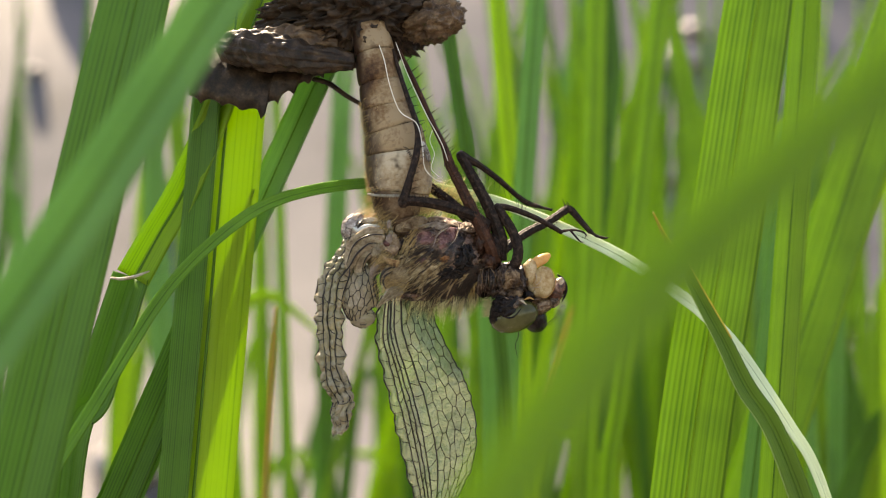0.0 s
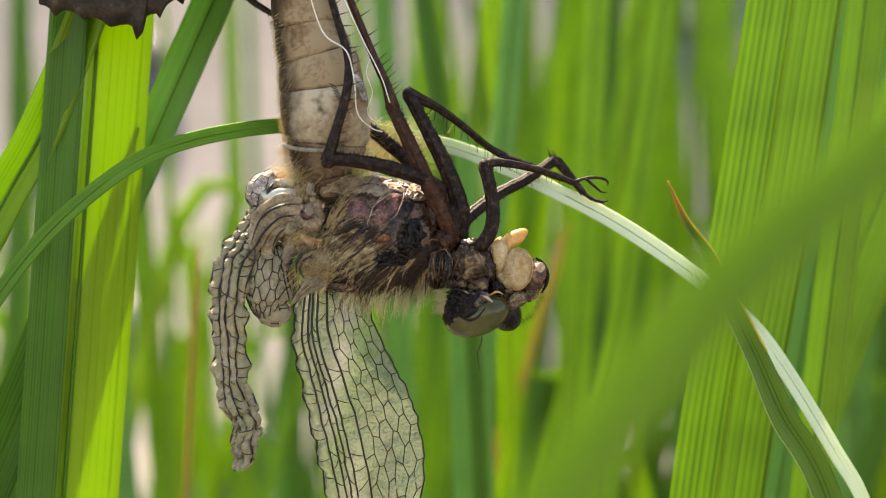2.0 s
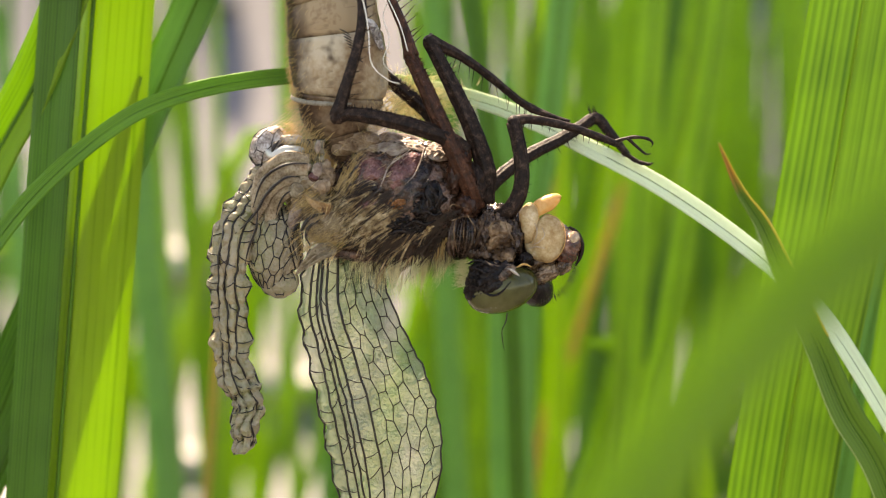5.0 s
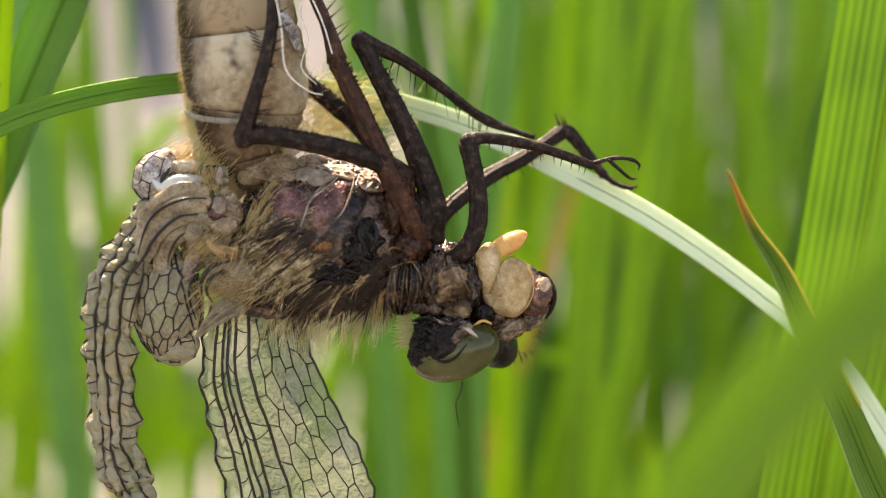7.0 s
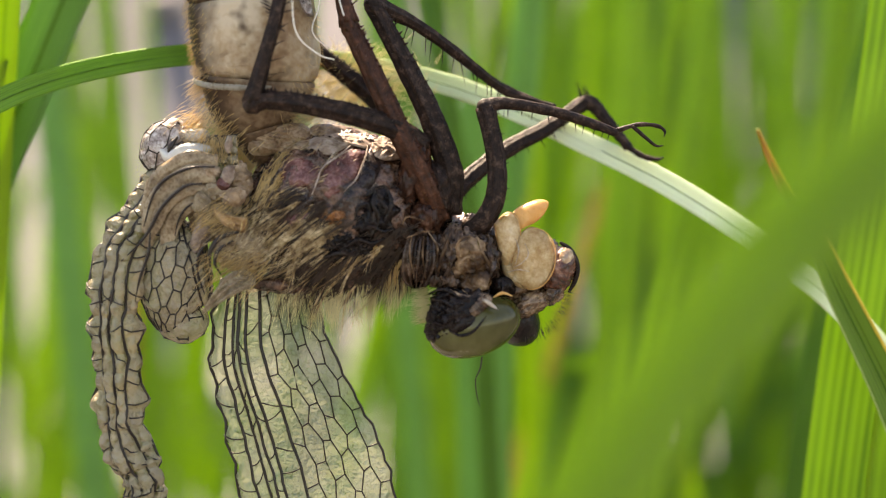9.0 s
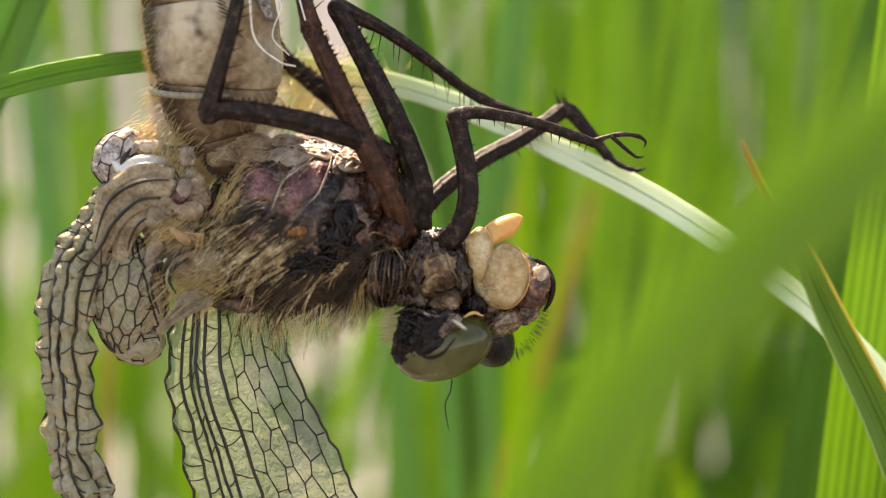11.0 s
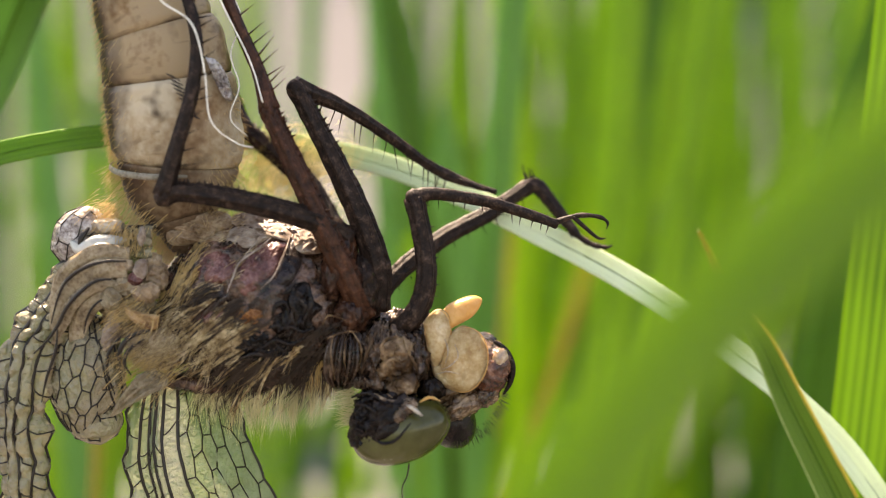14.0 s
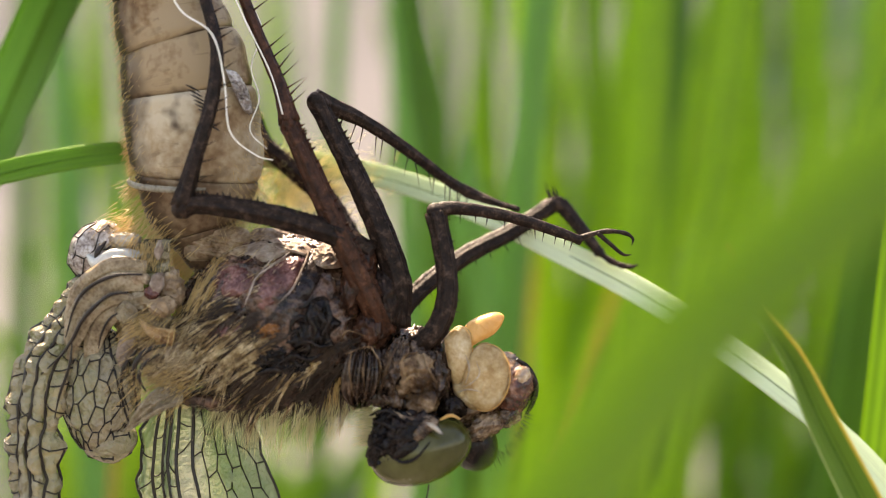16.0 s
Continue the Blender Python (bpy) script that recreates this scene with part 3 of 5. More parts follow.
# soft blade close to the lens on the side of the skin
blade("grass", [(-58, -38, -75), (-44, -43, -40), (-32.0, -45, -18.8), (-21.2, -46, -2), (-14.2, -46, 9.5), (-6.4, -44, 23), (0, -40, 36)], [2.8, 3.2, 3.3, 3.3, 3.2, 2.6, 0.4], GRASS_BLUE, "pale green grass blade close to the lens", keel=0.3)

# the blade that the lens pushes before it
near_blade = blade("slanting_grass", [(-30, 4, -52), (-17, 2, -28), (-9, 0, -13.6), (-4.6, 0, -6.2), (0, 0, 0), (7.2, 0, 6.2), (16, 1, 12.5), (30, 4, 21), (44, 8, 27)], [2.0, 2.0, 2.0, 2.0, 1.95, 1.85, 1.6, 1.1, 0.3], GRASS_NEAR, "bright green grass blade slanting close before the lens", keel=0.25, origin=(0, 0, 0), rib=0.1)

# the crowd of reeds behind
rg = random.Random(11)
for i in range(190):
    y_ = rg.uniform(75, 380)
    span = (y_ + 60) * 0.46
    x_ = rg.uniform(-1, 1) * span
    if x_ < -span * 0.10 and rg.random() < 0.66:
        continue
    lean = rg.gauss(0.03, 0.10)
    w_ = rg.uniform(1.6, 5.0)
    mat_ = rg.choice([GRASS, GRASS, GRASS_YELLOW, GRASS_DEEP, GRASS_BLUE])
    h_ = (y_ + 110) * rg.uniform(0.15, 0.44)
    foot_z = ground_height(x_, y_) - 2
    reed([(x_, y_, foot_z), (x_ + lean * (0 - foot_z) * 0.4, y_, foot_z * 0.5), (x_ + lean * 140, y_, 0), (x_ + lean * (140 + h_ * 0.6), y_ - 2, h_ * 0.6), (x_ + lean * (150 + h_ * 1.4), y_ - 6, h_)],
         [w_ * 0.7, w_, w_, w_ * 0.8, 0.3], mat_, "green reed blade standing in the crowd behind", "reed blades behind")
for i in range(26):
    y_ = rg.uniform(70, 190)
    x_ = (y_ + 90) * rg.uniform(0.18, 0.46)
    h_ = rg.uniform(-50, 10)
    lean = rg.gauss(0.1, 0.3)
    foot_z = ground_height(x_, y_) - 2
    reed([(x_, y_, foot_z), (x_ + lean * 30, y_, (foot_z + h_) / 2), (x_ + lean * 60, y_, h_), (x_ + lean * 95, y_ - 5, h_ + 8)], [2, 4, 3.4, 0.3], rg.choice([GRASS, GRASS_YELLOW, GRASS_DEEP]), "short bent grass near the ground", "low grass", "low_grass")
for i in range(90):
    y_ = rg.uniform(120, 420)
    x_ = rg.uniform(-1, 0.8) * (y_ + 60) * 0.45
    if x_ < 0 and rg.random() < 0.2:
        continue
    h_ = rg.uniform(-70, 15)
    lean = rg.gauss(0, 0.4)
    foot_z = ground_height(x_, y_) - 2
    reed([(x_, y_, foot_z), (x_ + lean * 30, y_, (foot_z + h_) / 2), (x_ + lean * 60, y_, h_), (x_ + lean * 95, y_ - 5, h_ - 6)], [2, 4, 3.4, 0.3], rg.choice([GRASS, GRASS_YELLOW, GRASS_DEEP]), "short bent grass near the ground", "low grass", "low_grass")

# ---- the dragonfly ----
fly = thing("dragonfly", 0, 0, 0, label="newly emerged brown dragonfly with crumpled wings hanging from its skin", category="dragonfly")

# abdomen, segment by segment
ABD = [(-5.2, 1.3, 2.4), (-5.5, 1.1, 3.3), (-5.9, 0.9, 5.0), (-5.8, 0.6, 7.0), (-6.0, 0.25, 9.2), (-6.3, -0.1, 11.4), (-6.9, -0.45, 13.6), (-7.4, -0.7, 16.0), (-8.0, -0.8, 19.0), (-8.6, -0.6, 22.0)]
ABD_R = [0.9, 1.25, 2.3, 2.95, 2.98, 2.75, 2.35, 2.1, 1.9, 1.7]
path = curve(ABD, 90)
for i0, i1 in ((0, 14), (14, 27), (27, 44), (44, 54), (54, 63), (63, 72), (72, 81), (81, 90)):
    bm = bmesh.new()
    rr = [level(ABD_R, k / 90) for k in range(i0, i1 + 1)]
    n_ = len(rr) - 1
    rr = [r * (1 + 0.02 * math.sin(math.pi * k / n_) - (0.035 if k in (0, n_) else 0)) for k, r in enumerate(rr)]
    tube(bm, path[i0:i1 + 1], rr, n_ * 2, 30, 0.86, rough=0.035)
    part("abdomen_segment", bm, ABDOMEN if i0 == 27 else ABDOMEN_LOW if i0 < 27 else ABDOMEN_END, fly)
bm = bmesh.new()
ring_ = []
for k in range(19):
    a_ = radians(70 + 6.5 * k)
    ring_.append(path[27] + V(3.02 * math.cos(a_), -2.6 * math.sin(a_), -0.75 * math.sin(a_)))
tube(bm, ring_, [0.06, 0.15, 0.15, 0.12, 0.03], 60, 10, 0.5, up=V(0, -1, 0))
part("abdomen_ring", bm, RING, fly, "pale ring of soft skin between segments")
bm = bmesh.new()
for k in range(9):
    a_ = Vector((-5.25, -2.75, 9.85)).lerp(Vector((-4.44, -2.6, 8.24)), k / 8)
    tube(bm, [a_ + V(-0.16, -0.10, 0.12), a_ + V(0.1, -0.12, 0), a_ + V(0.42, 0.0, -0.18)], [0.015, 0.05, 0.02], 8, 5)
part("fold_mark", bm, VEIN, fly, "row of short dark creases on the belly")
# thorax
TC, TR = V(-1.6, 0.8, -0.2), (5.0, 3.6, 3.9)
bm = bmesh.new()
blob(bm, TC, TR, (0, 6, 0), 0.05, 1.6, 180, 130, shape=lambda d: 1.0 - 0.16 * max(0, d.x) ** 2 + 0.06 * max(0, -d.x) * max(0, -d.z), wrinkle=0.05)
thorax = part("thorax", bm, THORAX, fly, "dark brown hairy thorax")


def skin_y(x, z):
    """How far forward the thorax reaches at x, z."""
    k = 1 - ((x - TC.x) / TR[0]) ** 2 - ((z - TC.z) / TR[2]) ** 2
    return TC.y - TR[1] * math.sqrt(max(0.03, k))


def shell(name, outline, material, parent, label, bulge=0.3, wrinkle=0.0, size=0.4, grain=(1, 1), free=False, sink=0.15, thick=0.07, turn=0.0, rings=18, around=84):
    """A domed plate inside a closed outline: on the thorax, or free with a thin back; grain stretches its folds, turned by `turn`."""
    edge = curve(list(outline) + [outline[0]], around)[:-1]
    mid = sum(edge, V(0, 0, 0)) / around
    ca, sa = math.cos(radians(turn)), math.sin(radians(turn))
    bm = bmesh.new()

    def at(q, f, back=0.0):
        base = q.y if free else skin_y(q.x, q.z)
        g = V((q.x * ca + q.z * sa) * grain[0], 0, (q.z * ca - q.x * sa) * grain[1]) / size
        g = g + 0.5 * noise.noise_vector(g * 0.7)
        fold = sum(0.6 ** o * ((1 - 2 * abs(noise.noise(g * 1.8 ** o))) ** 2 - 0.4) for o in range(3))
        lift = (bulge + sink) * (1 - f ** 2.6) ** 0.6 - sink + wrinkle * fold * (1 - f ** 8)
        return V(q.x, base - lift + back * (1 - f ** 4), q.z)

    rim = [bm.verts.new(at(e, 1.0)) for e in edge]
    for back in ((0.0, thick) if free else (0.0,)):
        hub = bm.verts.new(at(mid, 0.0, back))
        rows = [[bm.verts.new(at(mid.lerp(e, r / rings), r / rings, back)) for e in edge] for r in range(1, rings)] + [rim]
        for k in range(around):
            j = (k + 1) % around
            f = [(hub, rows[0][k], rows[0][j])] + [(r0[k], r1[k], r1[j], r0[j]) for r0, r1 in zip(rows, rows[1:])]
            for vs in f:
                bm.faces.new(vs if not back else vs[::-1])
    bmesh.ops.recalc_face_normals(bm, faces=bm.faces)
    return part(name, bm, material, parent, label)


def seam(name, line, r, material, parent, label, flat=0.8, rough=0.5, sides=10, steps=40):
    bm = bmesh.new()
    tube(bm, line, [r * 0.4, r, r * 0.9, r * 0.3], steps, sides, flat, rough=rough)
    return part(name, bm, material, parent, label)


def laid(line, lift):
    """The line, laid on the thorax."""
    return [V(q[0], skin_y(q[0], q[2]) - lift, q[2]) for q in line]


shell("side_plate", [(-4.67, 0, 2.39), (-3.87, 0, 2.77), (-2.8, 0, 2.81), (-2.4, 0, 2.23), (-2.62, 0, 1.37), (-3.3, 0, 1.06), (-4.22, 0, 1.18), (-4.7, 0, 1.66)], PURPLE, thorax, "purple-brown side plate under thin hair", 0.15, 0.07, 0.5)
shell("side_plate", [(-2.3, 0, 2.18), (-1.89, 0, 2.66), (-1.01, 0, 2.92), (-0.51, 0, 2.8), (-0.61, 0, 2.03), (-1.03, 0, 1.31), (-1.59, 0, 0.78), (-2.19, 0, 0.5), (-2.53, 0, 1.03), (-2.47, 0, 1.7)], PURPLE, thorax, "glossy purple side plate with a raised rim", 0.18, 0.08, 0.45, (1, 1.6), turn=35)
shell("side_plate", [(-4.92, 0, -0.56), (-4.04, 0, -0.08), (-2.83, 0, 0.02), (-2.64, 0, -0.32), (-3.56, 0, -0.71), (-4.63, 0, -0.89)], PURPLE, thorax, "lilac-brown lower side plate", 0.14, 0.05, 0.4)
shell("side_plate", [(-2.49, 0, -0.18), (-1.91, 0, 0.04), (-1.28, 0, -0.09), (-1.38, 0, -0.52), (-1.96, 0, -0.71), (-2.47, 0, -0.56)], ORANGE, thorax, "rusty orange side plate", 0.10, 0.14, 0.3)
shell("soft_skin", [(-3.62, 0, 3.34), (-3.08, 0, 4.06), (-1.63, 0, 4.01), (-0.38, 0, 3.57), (-0.48, 0, 2.85), (-1.21, 0, 3), (-2.08, 0, 2.57), (-3.14, 0, 2.76)], BUFF_PALE, thorax, "cream and lilac soft skin in fine folds", 0.22, 0.16, 0.3, (0.4, 2.4), turn=-18)
shell("soft_skin", [(-6.47, 0, 3.36), (-5.25, 0, 3.98), (-3.8, 0, 4.16), (-3.18, 0, 3.63), (-3.43, 0, 2.81), (-4.54, 0, 2.72), (-6, 0, 2.63)], BUFF, thorax, "buff-brown folded skin at the waist", 0.5, 0.14, 0.45, (0.5, 2.0), turn=-12)
shell("soft_skin", [(-0.34, 0, 3.28), (0.2, 0, 3.56), (1.01, 0, 3.32), (1.25, 0, 2.84), (0.96, 0, 2.36), (0.14, 0, 2.32), (-0.24, 0, 2.7)], BUFF_PALE, thorax, "pale coiled skin at the leg base", 0.4, 0.3, 0.35)
shell("plate_edge", [(-0.24, 0, 3.18), (0.19, 0, 2.41), (0.06, 0, 1.55), (-0.55, 0, 0.63), (-1.42, 0, 0.06), (-2.2, 0, -0.08), (-1.52, 0, 0.4), (-0.88, 0, 1.12), (-0.51, 0, 2.13)], THORAX_DARK, thorax, "dark sickle-shaped edge of the side plate", 0.1, 0.06, 0.4)
for q_, r_ in (([(-0.43, 0, 3.14), (-0.51, 0, 2.42), (-0.86, 0, 1.45), (-1.42, 0, 0.83)], 0.045), ([(-1.21, 0, 3), (-1.84, 0, 2.42), (-2.42, 0, 1.94), (-2.67, 0, 1.22), (-2.87, 0, 0.69)], 0.045), ([(-1.74, 0, 2.9), (-2.03, 0, 2.52), (-2.37, 0, 1.99)], 0.025), ([(-1.11, 0, 2.85), (-1.65, 0, 2.52), (-2.23, 0, 2.13)], 0.025)):
    seam("plate_seam", laid(q_, 0.17), r_, BUFF_PALE, thorax, "pale raised seam between plates")

# wet black folds over the leg bases
shell("wet_plate", [(-1.24, 0, -0.91), (-0.8, 0, -0.14), (-0.41, 0, 0.15), (-0.11, 0, 0.97), (0.52, 0, 1.11), (0.75, 0, 0.39), (1.14, 0, 0), (0.7, 0, -0.48), (0.89, 0, -1.11), (0.07, 0, -0.96), (-0.23, 0, -1.54), (-0.81, 0, -1.1)], WETBLACK, thorax, "wet black wrinkled plate", 0.22, 0.16, 0.5, (1.3, 0.8))
shell("wet_plate", [(-2.89, 0, -1.68), (-1.92, 0, -0.86), (-0.95, 0, -0.96), (0.01, 0, -1.69), (-0.96, 0, -2.41), (-2.17, 0, -2.4)], WETBLACK, thorax, "wet black wrinkled plate", 0.18, 0.2, 0.4, (0.6, 1.8))
for q_, r_ in (([(-0.92, -3, -0.47), (-0.76, -3.1, 0.11), (-0.37, -3.1, 0.3), (-0.19, -3.05, -0.04)], 0.10), ([(-0.01, -2.9, 0.92), (-0.1, -3, 0.25), (0.14, -3, -0.28), (0.03, -2.9, -0.96)], 0.12), ([(0.55, -2.7, 0.97), (0.7, -2.8, 0.24), (0.41, -2.85, -0.48)], 0.11),
               ([(-0.7, -2.9, -0.95), (-0.2, -3, -0.71), (0.32, -2.9, -0.96), (0.83, -2.7, -0.82)], 0.10), ([(-1.43, -2.9, -1.68), (-0.79, -2.95, -1.34), (-0.17, -2.9, -1.49), (0.45, -2.8, -1.25)], 0.12), ([(-2.41, -2.8, -2.16), (-1.67, -2.9, -1.92), (-0.95, -2.85, -2.07)], 0.12),
               ([(-0.53, -2.95, 0.63), (-0.24, -3, 0.78), (0.04, -2.9, 1.21)], 0.09), ([(0.24, -2.95, 0.39), (0.47, -2.95, 0.1), (0.37, -2.9, -0.24)], 0.13)):
    seam("wet_fold", laid(q_, 0.22), r_, WETBLACK, thorax, "wet black fold of skin", 0.7, 0.7)

# bases of the legs
for c_, r_, tu, m_ in (((1.65, -0.8, 1.7), (0.75, 1.3, 1.9), (0, 14, 0), RUST), ((2.2, -0.5, -0.3), (0.9, 1.5, 1.2), (0, 5, 0), RUST), ((2.9, -0.4, 0.9), (0.7, 1.3, 1.5), (0, -8, 0), LEG)):
    bm = bmesh.new()
    blob(bm, c_, r_, tu, 0.1, 1.1, 90, 66, wrinkle=0.10, run=(1.4, 1, 0.7))
    part("leg_base", bm, m_, thorax, "reddish brown ridged base of a leg")
bm = bmesh.new()
blob(bm, (1.92, -0.9, -2.19), (0.95, 1.5, 1.35), (0, 6, 0), 0.05, 1.0, 120, 60, shape=lambda d: 1 + 0.10 * math.cos(15 * math.atan2(d.x, -d.y)))
part("neck_shield", bm, NECK_DARK, thorax, "dark pleated skin of the neck")
for q_, r_ in (([(1.62, -2.3, -1.13), (1.53, -2.45, -1.95), (1.71, -2.35, -3.03)], 0.05), ([(2.16, -2.3, -1.18), (2.12, -2.45, -2.1), (2.25, -2.35, -3.13)], 0.045), ([(1.14, -2.3, -0.74), (1.44, -2.35, -0.3), (2.16, -2.3, -0.5)], 0.06), ([(1.33, -2.3, -1.28), (2.17, -2.4, -0.98), (2.7, -2.3, -0.99)], 0.06)):
    seam("neck_seam", q_, r_ * 0.7, NECK, thorax, "thin pale seam of neck skin")

shell("side_membrane", [(-3.96, -2, 10.79), (-3.52, -1.8, 10.67), (-3.1, -1.5, 9.98), (-2.93, -1.4, 9.02), (-3.27, -1.6, 9.09), (-3.64, -1.9, 9.94)], SILVERY, fly, "silvery white skin along the side of the abdomen", 0.05, 0.16, 0.25, free=True)

rh = random.Random(3)


def way_of(x, z):
    """How the coat is combed: aside over the flank, downwards below it and before the wing roots."""
    low = max(0.0, min(1.0, (-0.9 - z) / 1.8))
    fore = max(0.0, min(1.0, (x + 1.5) / 3.5))
    d = V(-0.82, 0, -0.58).lerp(V(-0.72 + 0.62 * fore, 0, -0.72 - 0.2 * fore), low)
    if x < -4.4 and z > 0.2:
        d = d.lerp(V(-0.42, 0, -0.9), 0.8)
    return d.normalized()


def comb(name, count, box, length, width, material, label, per=8, spread=0.10, lift=0.22, wild=0.25, where=None, hang=None, parent=thorax):
    """Locks of hair: each lies along the skin, bends with its neighbours and draws together at its tip."""
    bm = bmesh.new()
    made = 0
    while made < count:
        x, z = rh.uniform(box[0], box[1]), rh.uniform(box[2], box[3])
        if ((x - TC.x) / TR[0]) ** 2 + ((z - TC.z) / TR[2]) ** 2 > 0.99 or (where and not where(x, z)):
            continue
        step = length * rh.uniform(0.65, 1.25) / 7
        sway, bend = noise.noise_vector(V(x, 0, z) * 0.9) * wild * 1.6, rh.gauss(0, wild)
        p = V(x, skin_y(x, z) - 0.03, z)
        line = [p]
        for k in range(7):
            d = (Vector(hang) if hang else way_of(p.x, p.z)) + V(sway.x, 0, sway.z) + V(bend * 0.6, 0, -bend) * (k / 7)
            d.normalize()
            q = p + d * step
            y = min(skin_y(q.x, q.z), p.y + (0.10 if not hang else 0.03)) - (lift / 3 if k < 3 else 0.0)
            p = V(q.x, y if not hang else p.y + rh.gauss(0, 0.02), q.z)
            line.append(p)
        for _ in range(per):
            off = V(rh.gauss(0, 1), rh.gauss(0, 0.5), rh.gauss(0, 1)) * spread
            own = V(rh.gauss(0, 1), rh.gauss(0, 0.7), rh.gauss(0, 1)) * 0.10
            keep = rh.uniform(0.7, 1.0)
            hair(bm, [p0.lerp(line[0], 1 - keep) + off * (1 - 0.8 * k / 7) + own * (k / 7) ** 2 for k, p0 in enumerate(line)], width * rh.uniform(0.6, 1.2))
            made += 1
    part(name, bm, material, parent, label)


comb("hair", 1700, (-6.2, 1.6, -3.9, 0.8), 1.9, 0.026, HAIR_DARK, "dark brown hair under the pale coat", where=lambda x, z: z < 0.6 - 0.5 * (x + 2))
comb("hair", 400, (-5.7, -1.6, -1.7, 1.7), 2.8, 0.030, HAIR, "long pale locks combed over the flank", per=5, spread=0.05, wild=0.30, where=lambda x, z: z < 1.2 - 0.55 * (x + 4.6) and z > -1.2 - 0.35 * (x + 4))
comb("hair", 170, (-5.8, 1.7, -3.5, -0.9), 2.5, 0.028, HAIR, "tan locks below the side plates", per=5, spread=0.05, wild=0.32, where=lambda x, z: z < -1.35 or x < -3.4)
comb("hair", 220, (-6.5, -4.0, 0.4, 3.2), 2.1, 0.022, HAIR_GOLD, "golden locks behind the waist", per=6, spread=0.07, wild=0.3)
comb("hair", 90, (-4.9, -1.0, 0.4, 3.2), 1.3, 0.022, HAIR, "sparse pale hair", per=4, spread=0.12, wild=0.4)
comb("hair", 150, (0.2, 2.2, -2.6, -0.6), 1.4, 0.022, HAIR_DARK, "dark hair before the neck", per=6, wild=0.35)
comb("hair", 140, (0.2, 2.2, -3.4, -1.6), 1.3, 0.022, HAIR_GOLD, "golden locks below the neck", per=7, wild=0.3)
comb("underside_hair", 760, (-4.6, 2.3, -4.1, -3.0), 2.2, 0.014, HAIR_STRAW, "golden fringe of fine hair", per=6, spread=0.16, wild=0.3, hang=(-0.12, 0, -1), where=lambda x, z: ((x - TC.x) / TR[0]) ** 2 + ((z - TC.z) / TR[2]) ** 2 > 0.72)
bm = bmesh.new()
for _ in range(3800):
    f = rh.uniform(0.02, 0.75)
    k = min(int(f * 90), 88)
    side = rh.choice((math.pi * 1.5, math.pi * 1.5, math.pi * 0.5)) + rh.gauss(0, 0.45)
    if side < math.pi and f > 0.45:
        continue
    p_, t_ = path[k], (path[k + 1] - path[k]).normalized()
    n_ = (V(0, -1, 0) - t_ * t_.dot(V(0, -1, 0))).normalized()
    b_ = t_.cross(n_)
    out = n_ * math.cos(side) * 0.86 + b_ * math.sin(side)
    r_ = level(ABD_R, k / 90)
    strand(bm, p_ + out * r_ * 0.98, out + V(0, 0, -0.8) + V(rh.gauss(0, 1), rh.gauss(0, 1), rh.gauss(0, 1)) * 0.25, rh.uniform(0.4, 1.1) * (1.2 if f < 0.3 else 0.5), 0.005, V(0, 0, -0.2))
part("abdomen_hair", bm, HAIR_GOLD, fly, "golden down along the sides")

# tufts at the wing roots and the waist
for count_, spot_, spread_, way_, len_, mat_, lab_ in ((260, (-7.54, -1.4, 3.03), 0.42, (-0.1, -0.5, -0.7), 0.8, HAIR_GOLD, "golden tuft at the waist"), (200, (-8.25, -0.9, 4.1), 0.5, (-0.5, -0.4, -0.6), 0.9, HAIR_GOLD, "golden down beside the waist"),
                                                (120, (-6.92, -2.3, -0.1), 0.5, (-0.5, -0.4, -0.5), 1.1, HAIR_GOLD, "golden tuft at the wing root"), (200, (-5.71, -2.3, -1.5), 0.75, (-0.35, -0.5, -0.6), 1.2, HAIR, "pale tuft at the wing root"),
                                                (300, (-6.14, -2.2, -2.43), 0.6, (-0.6, -0.4, -0.5), 1.2, HAIR_GOLD, "golden tuft at the wing root"), (110, (-7.2, -0.6, 3.9), 0.7, (-0.8, -0.3, -0.6), 0.8, HAIR_GOLD, "golden down beside the waist"),
                                                (1000, (-1.7, 4.8, 5.9), 1.3, (0.5, -0.2, 0.5), 1.3, HAIR_STRAW, "pale down between abdomen and legs"), (160, (-3.4, -1.2, 4.3), 0.6, (0.5, -0.3, 0.5), 0.7, HAIR, "pale down under the abdomen")):
    bm = bmesh.new()
    for _ in range(count_):
        root_ = Vector(spot_) + V(rh.gauss(0, spread_), rh.gauss(0, 0.2), rh.gauss(0, spread_ * 0.7))
        lock_ = noise.noise_vector(root_ * 0.8) * 0.7
        strand(bm, root_, Vector(way_) + lock_ + V(rh.gauss(0, 0.15), rh.gauss(0, 0.15), rh.gauss(0, 0.15)), len_ * rh.uniform(0.5, 1.25), 0.012, V(-0.5, 0.3, -0.6), 4)
    part("tuft", bm, mat_, fly, lab_)

# head
bm = bmesh.new()
blob(bm, (4.35, 0.5, -2.1), (2.1, 2.2, 1.9), (0, 25, 0), 0.1, 2.2, 130, 96, wrinkle=0.14, run=(1.2, 1.2, 0.9))
neck = part("neck", bm, NECK_DARK, fly, "wrinkled brown neck")
bm = bmesh.new()
blob(bm, (6.6, 1.5, -3.2), (2.5, 2.5, 1.8), (0, -28, 0), 0.08, 1.4, 110, 80, wrinkle=0.10)
head = part("head", bm, FACE, fly, "mottled brown head hanging face down")
bm = bmesh.new()
blob(bm, (4.47, -1.3, -5.39), (2.22, 1.6, 1.40), (0, -19, 0), 0, 1, 64, 44)
part("eye", bm, EYE, head, "glossy olive green compound eye")
